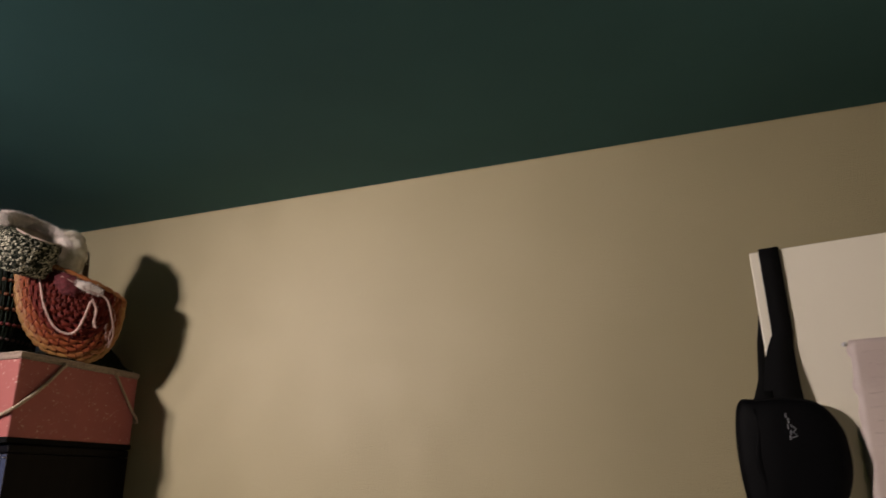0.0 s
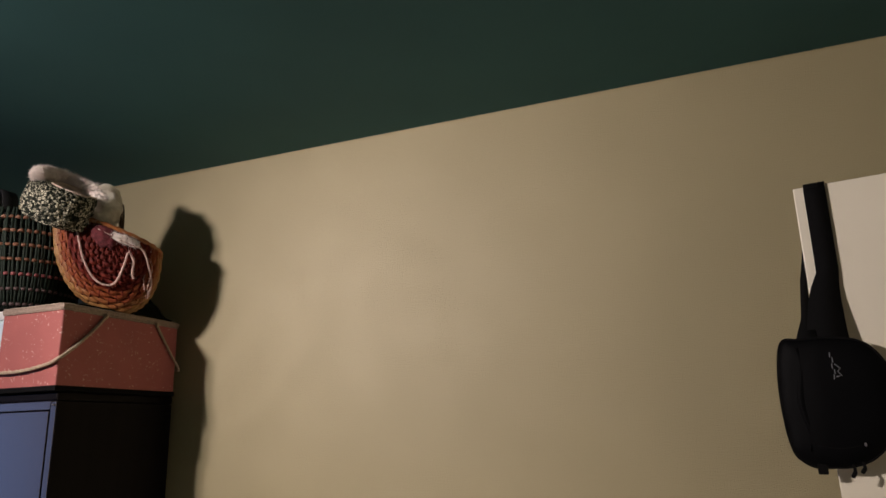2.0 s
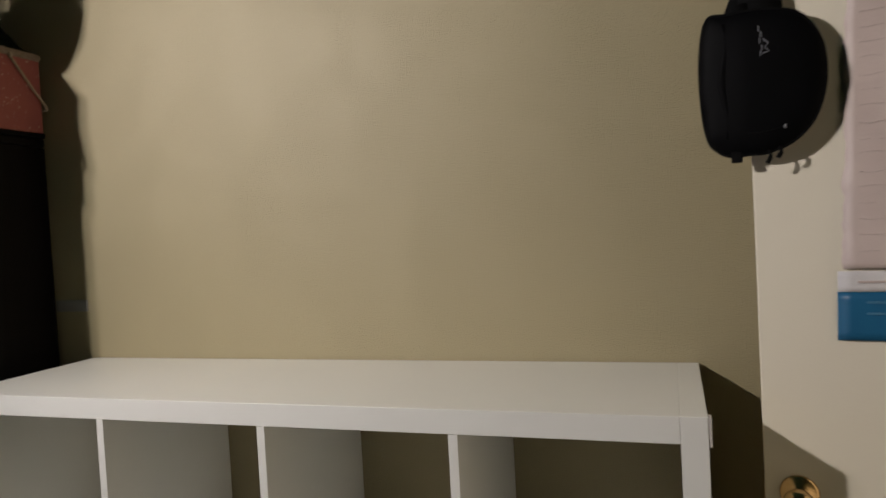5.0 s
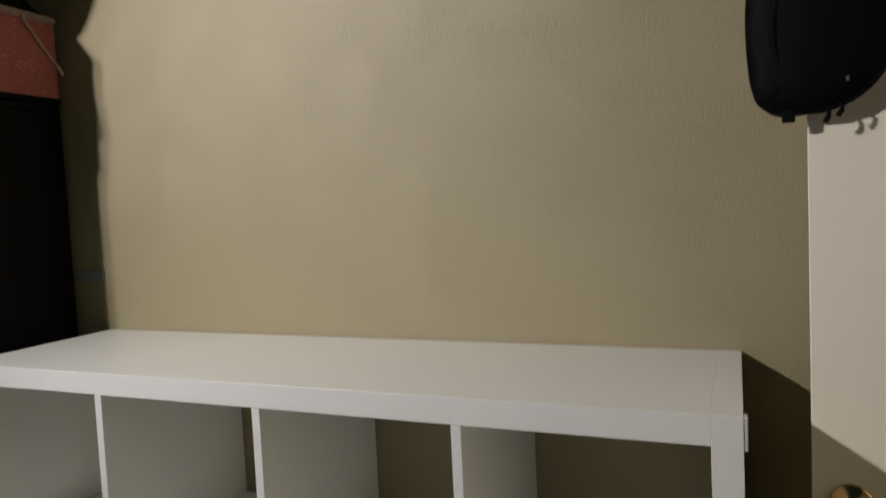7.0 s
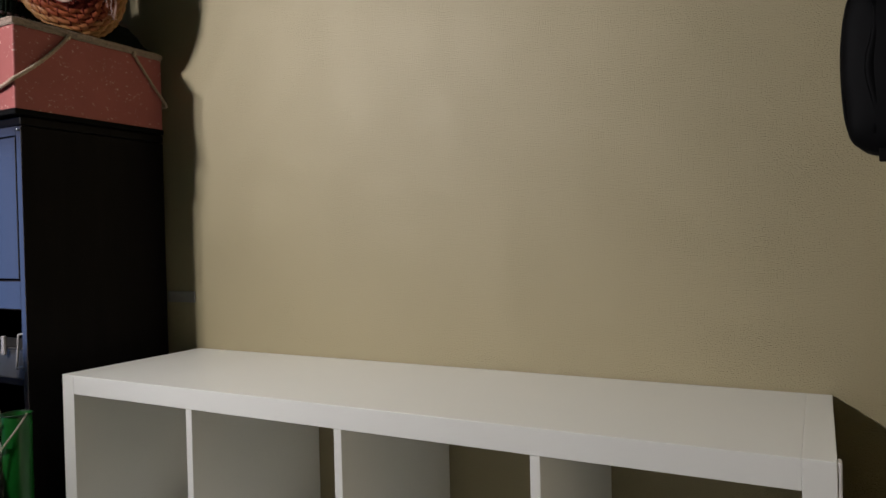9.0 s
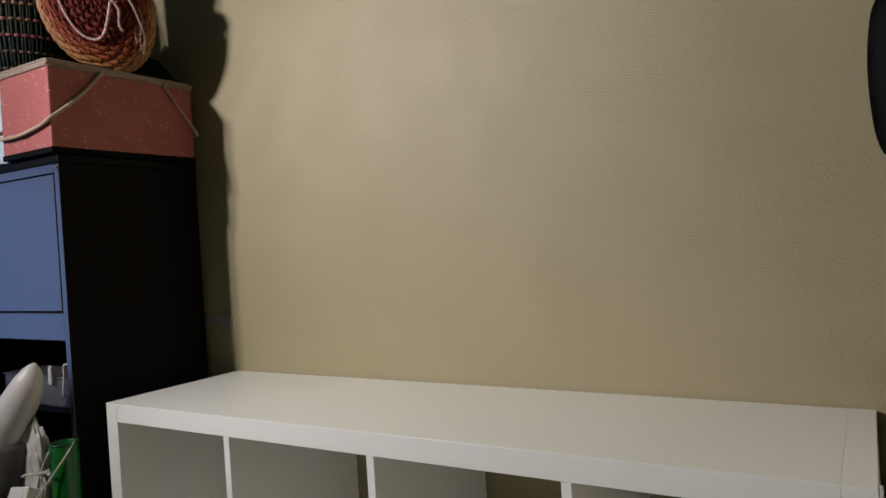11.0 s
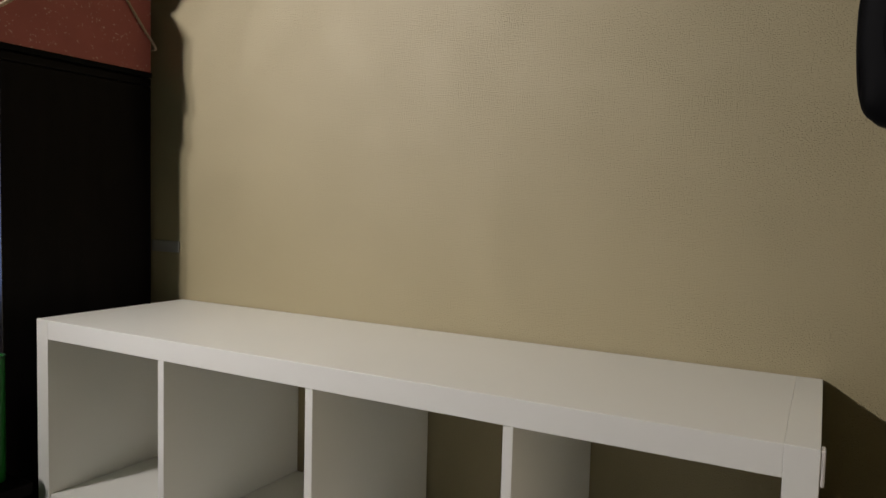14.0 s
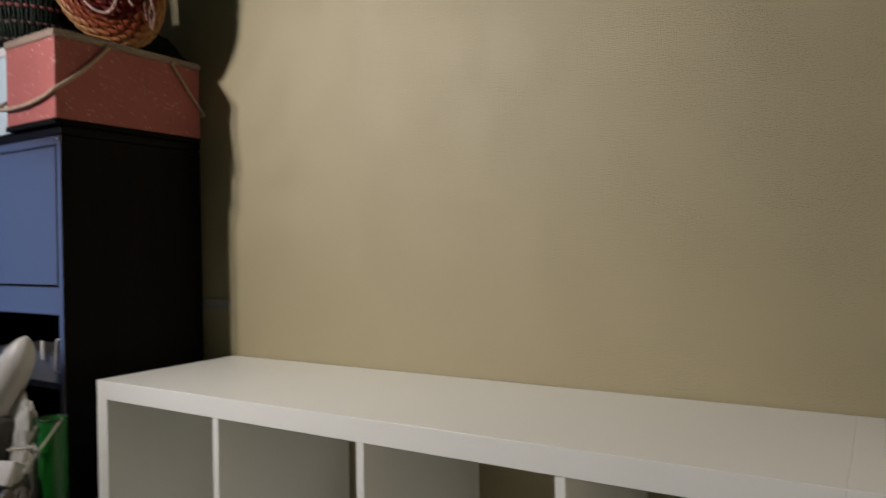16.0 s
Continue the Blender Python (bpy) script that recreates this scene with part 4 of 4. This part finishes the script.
part("pink_roll", fluffy([on_rim(188, 0.084, 0.004), on_rim(160, 0.084, 0.010), on_rim(125, 0.082, 0.012), on_rim(90, 0.082, 0.012), on_rim(55, 0.086, 0.010), on_rim(22, 0.092, 0.004), on_rim(-8, 0.098, -0.008), on_rim(-18, 0.102, -0.034)], [0.013, 0.018, 0.020, 0.018, 0.018, 0.018, 0.020, 0.018], 3, 560, 0.0060), FLUFF, scarf)
part("grey_roll", fluffy([(0.020, 0.064, -0.012), (0.056, 0.060, -0.026), (0.080, 0.044, -0.074), (0.074, 0.026, -0.114)], [0.026, 0.038, 0.040, 0.030], 5, 700, 0.0062), FLUFF_GREY, scarf, "greenish cream fluffy end")

# crochet stuffing and yarn in the bowl
yarn = thing("yarn_bundle", bowl_at, "maroon crochet and pale pink yarn spilling from the basket", "yarn")
lump = bmesh.new()
bmesh.ops.create_icosphere(lump, subdivisions=4, radius=1)
for v in lump.verts:
    k = 1 + 0.22 * noise.noise(v.co * 2.3) + 0.10 * noise.noise(v.co * 9)
    v.co = on_bowl(radians(8), math.pi / 2, 0.0) + Vector((0, 0, 0.0)) + RE * (v.co.x * 0.036 * k - 0.012) + Vector((0, 0, v.co.y * 0.030 * k)) + RN * (v.co.z * 0.014 * k)
part("crochet", lump, MAROON, yarn)


def to_bowl(points):
    return [Vector(p) - Vector((-0.160, -0.240, 2.124)) for p in points]


YARN_A = [(-0.163, -0.358, 2.152), (-0.149, -0.348, 2.087), (-0.141, -0.334, 2.036), (-0.126, -0.31, 1.989), (-0.104, -0.285, 1.972), (-0.086, -0.273, 1.983), (-0.072, -0.269, 2.017), (-0.062, -0.266, 2.059)]
YARN_B = [(-0.06, -0.264, 2.064), (-0.056, -0.249, 2.038), (-0.061, -0.247, 2.008), (-0.061, -0.238, 1.994)]
YARN_C = [(-0.108, -0.326, 2.116), (-0.083, -0.301, 2.099), (-0.058, -0.265, 2.082), (-0.044, -0.233, 2.072), (-0.042, -0.209, 2.03), (-0.05, -0.187, 1.987), (-0.066, -0.182, 1.95)]
YARN_D = [(-0.086, -0.298, 2.102), (-0.068, -0.273, 2.094), (-0.055, -0.248, 2.086)]


def stray(points, r, seed):
    rng = random.Random(seed)
    line = smooth_line(to_bowl(points), 10)
    bm = sweep(line, [r * (0.85 + 0.35 * noise.noise((i * 0.9, seed, 0)) + 0.15) for i in range(len(line))], 6)
    for p in line[::2]:
        tuft(bm, rng, p, r * 0.8, 5, 0.006, 0.0004)
    return bm


part("yarn_strand", stray(YARN_A, 0.0031, 1), YARN_PINK, yarn)
part("yarn_strand", stray(YARN_B, 0.0028, 2), YARN_PINK, yarn)
part("yarn_strand", stray(YARN_C, 0.0024, 3), YARN_PINK, yarn)
for k in range(3):
    rng = random.Random(40 + k)
    root = Vector((0.090 + 0.010 * k, 0.020 + 0.012 * k, -0.052 + 0.004 * k))
    part("yarn_strand", stray([root + Vector((-0.160, -0.240, 2.124)) + Vector((rng.uniform(-0.004, 0.010), rng.uniform(-0.006, 0.006), -0.026 * i)) for i in range(4 + k % 3)], 0.0007, 20 + k), YARN_PINK, yarn)
part("fluff_tuft", fluffy(to_bowl(YARN_D), [0.007, 0.011, 0.008], 8, 160, 0.006), FLUFF, yarn)

# ---- on the desk ----
can = thing("green_canister", Matrix.Translation((-0.066, -0.452, DESK_Z + 0.0004)), "tall slim green enamel canister standing on the desk", "canister")
part("canister_body", turned([(0, 0), (0.0265, 0), (0.028, 0.003), (0.0285, 0.14), (0.029, 0.268), (0.0282, 0.270), (0.0270, 0.268), (0.0262, 0.01), (0, 0.008)], 40), GREEN, can)
part("rim", sweep([(0.029 * math.cos(k / 40 * 2 * math.pi), 0.029 * math.sin(k / 40 * 2 * math.pi), 0.269) for k in range(40)], 0.0020, 6, closed=True), GREEN_RIM, can)
pouch = thing("fabric_pouch", Matrix.Translation((-0.285, -0.515, DESK_Z + 0.0004)), "grey beige stuffed fabric pouch lying on the desk", "pouch")
cushion = box(-0.130, -0.085, 0, 0.130, 0.085, 0.084, 0.028, 6)
bmesh.ops.subdivide_edges(cushion, edges=[e for e in cushion.edges if e.calc_length() > 0.03], cuts=9, use_grid_fill=True)
for v in cushion.verts:
    if 0.01 < v.co.z:
        v.co += 0.006 * Vector((noise.noise(v.co * 17), noise.noise(v.co * 17 + Vector((5, 0, 0))), 0.6 * noise.noise(v.co * 17 + Vector((0, 5, 0)))))
part("pouch_body", cushion, DESK, pouch)
part("pouch_seam", sweep([(-0.12, -0.0880, 0.05), (-0.05, -0.0905, 0.052), (0.05, -0.0905, 0.05), (0.12, -0.0875, 0.052)], 0.0015, 5), DESK, pouch)
jar = thing("small_bottle", Matrix.Translation((-0.020, -0.495, DESK_Z - 0.0008)), "small dark grey plastic bottle standing on the desk", "bottle")
part("bottle_body", turned([(0, 0), (0.0125, 0), (0.0138, 0.002), (0.0138, 0.070), (0, 0.072)], 24), GREY_GRIP, jar)
part("bottle_cap", turned([(0, 0.0725), (0.0142, 0.0725), (0.0142, 0.093), (0.012, 0.099), (0.006, 0.102), (0, 0.1022)], 24), GREY_GRIP, jar)

wand = thing("handheld_wand", Matrix.Translation((-0.245, -0.50, 0.848)), "white rounded handheld appliance with dark grey rubber grip on a pouch", "appliance")
part("grip", sweep(smooth_line([(0.004, -0.017, 0.010), (0.010, -0.016, 0.040), (0.026, -0.008, 0.085), (0.039, -0.002, 0.130), (0.046, 0.001, 0.196)], 6), [0.026, 0.028, 0.030, 0.032, 0.034, 0.036, 0.037] + [0.039] * 6 + [0.0415] * 6 + [0.043, 0.044, 0.0445, 0.045, 0.044, 0.041], 20), GREY_GRIP, wand, "dark grey rubber grip")
part("shell", sweep(smooth_line([(0.020, -0.011, 0.180), (0.042, -0.001, 0.228), (0.065, 0.009, 0.269), (0.092, 0.022, 0.317), (0.112, 0.032, 0.370)], 6), [0.034, 0.036, 0.038, 0.0385, 0.039, 0.0395, 0.040] + [0.041, 0.042, 0.042, 0.042, 0.042, 0.0415] + [0.041, 0.040, 0.039, 0.038, 0.0365, 0.035, 0.033, 0.030, 0.026, 0.021, 0.014, 0.003], 24), WHITE_PLASTIC, wand)
part("button", moved(turned([(0, 0.004), (0.008, 0.003), (0.009, 0), (0, 0)], 16), Matrix.Translation((0.05, -0.040, 0.245)) @ Matrix.Rotation(radians(90), 4, "X")), GREY_GRIP, wand)

tray = thing("clear_tray", Matrix.Translation((-0.235, -0.33, 1.095)), "cloudy clear plastic tray hung in the cabinet bay", "tray")
part("tray_shell", box(-0.20, -0.055, 0, 0.105, 0.05, 0.068, 0.004), CLEAR, tray, smooth=False)
part("tray_rim", box(-0.202, -0.058, 0.0685, 0.107, 0.052, 0.073, 0.002), CLEAR, tray, smooth=False)
part("tray_bracket", sweep(smooth_line([(0.083, -0.062, 0.104), (0.079, -0.062, 0.065), (0.074, -0.062, 0.028), (0.083, -0.0625, 0.030), (0.106, -0.062, 0.037), (0.104, -0.062, 0.070), (0.103, -0.062, 0.104), (0.093, -0.062, 0.106), (0.083, -0.062, 0.104)], 5), 0.0026, 6), WHITE_PLASTIC, tray, "thin white hook")
part("tray_tab", box(0.022, -0.068, 0.055, 0.036, -0.060, 0.100, 0.003), WHITE_PLASTIC, tray, smooth=False)
cab("tray_shelf", CX0 + 0.0205, CY0 + 0.024, 1.078, CX1 - 0.0205, CY1 - 0.0085, 1.0945, DARK_WOOD, 0.002)


def crumpled(seed, size, subdiv=4):
    bm = bmesh.new()
    bmesh.ops.create_icosphere(bm, subdivisions=subdiv, radius=1)
    o = Vector((seed * 3.7, seed * 1.3, seed))
    low = 9.0
    for v in bm.verts:
        c = noise.voronoi(v.co * 2.2 + o)[0]
        k = 0.74 + 0.30 * (c[1] - c[0]) + 0.18 * noise.noise(v.co * 2 + o)
        v.co = Vector((v.co.x * size[0], v.co.y * size[1], v.co.z * size[2])) * k
        low = min(low, v.co.z)
    bmesh.ops.translate(bm, vec=(0, 0, -low + 0.0005), verts=bm.verts)
    return bm


for seed, at_, size, mat, label in ((1, (-0.165, -0.470, DESK_Z), (0.085, 0.030, 0.190), BAG_FILM, "tall crumpled clear plastic packet on the desk"),
                                    (2, (-0.42, -0.55, DESK_Z), (0.12, 0.06, 0.13), BAG_FILM, "crumpled pale plastic packet on the desk"),
                                    (3, (-0.088, -0.520, DESK_Z), (0.052, 0.042, 0.092), FOIL, "crumpled brown grey wrapper on the desk")):
    ob = new("plastic_packet", finish("plastic_packet", crumpled(seed, size), mat, False))
    ob.matrix_world = Matrix.Translation(at_)
    tagged(ob, label, "packet")
charger = thing("charger", Matrix.Translation((-0.100, -0.530, 0.934)) @ Matrix.Rotation(radians(22), 4, "Z") @ Matrix.Rotation(radians(-30), 4, "X"), "white plug charger with cream cable lying on a wrapper", "charger")
part("charger_body", box(-0.023, -0.021, -0.026, 0.023, 0.021, 0.026, 0.004, 3), WHITE_PLASTIC, charger, smooth=False)
part("charger_face", box(-0.013, -0.0222, -0.012, 0.013, -0.0208, 0.012, 0.0006), WHITE_PLASTIC, charger, smooth=False)
for dx in (-0.008, 0.008):
    part("prong", box(dx - 0.003, -0.003, -0.041, dx + 0.003, -0.0012, -0.0262, 0.0004), STEEL, charger, smooth=False)
for pts, r, label in (([(-0.037, -0.447, 1.0445), (-0.036, -0.462, 1.026), (-0.045, -0.480, 0.998), (-0.056, -0.495, 0.973), (-0.070, -0.515, 0.940), (-0.087, -0.536, 0.906), (-0.094, -0.548, 0.893)], 0.0020, "cream cable leaning from the canister rim"),
                      ([(-0.066, -0.486, 1.030), (-0.094, -0.486, 0.996), (-0.117, -0.486, 0.955), (-0.120, -0.487, 0.930), (-0.108, -0.492, 0.916), (-0.092, -0.490, 0.940), (-0.100, -0.488, 0.975)], 0.0026, "cream cable looped beside the canister"),
                      ([(-0.124, -0.516, 0.979), (-0.108, -0.512, 0.984), (-0.085, -0.507, 0.986), (-0.055, -0.498, 0.992)], 0.0030, "pale grey cable lying across the clutter"),
                      ([(-0.120, -0.600, 0.7762), (-0.100, -0.592, 0.790), (-0.085, -0.580, 0.822), (-0.090, -0.570, 0.850)], 0.0028, "cream cable end on the desk")):
    ob = new("cable", finish("cable", sweep(smooth_line(pts, 9), r, 8), CABLE))
    tagged(ob, label, "cable")
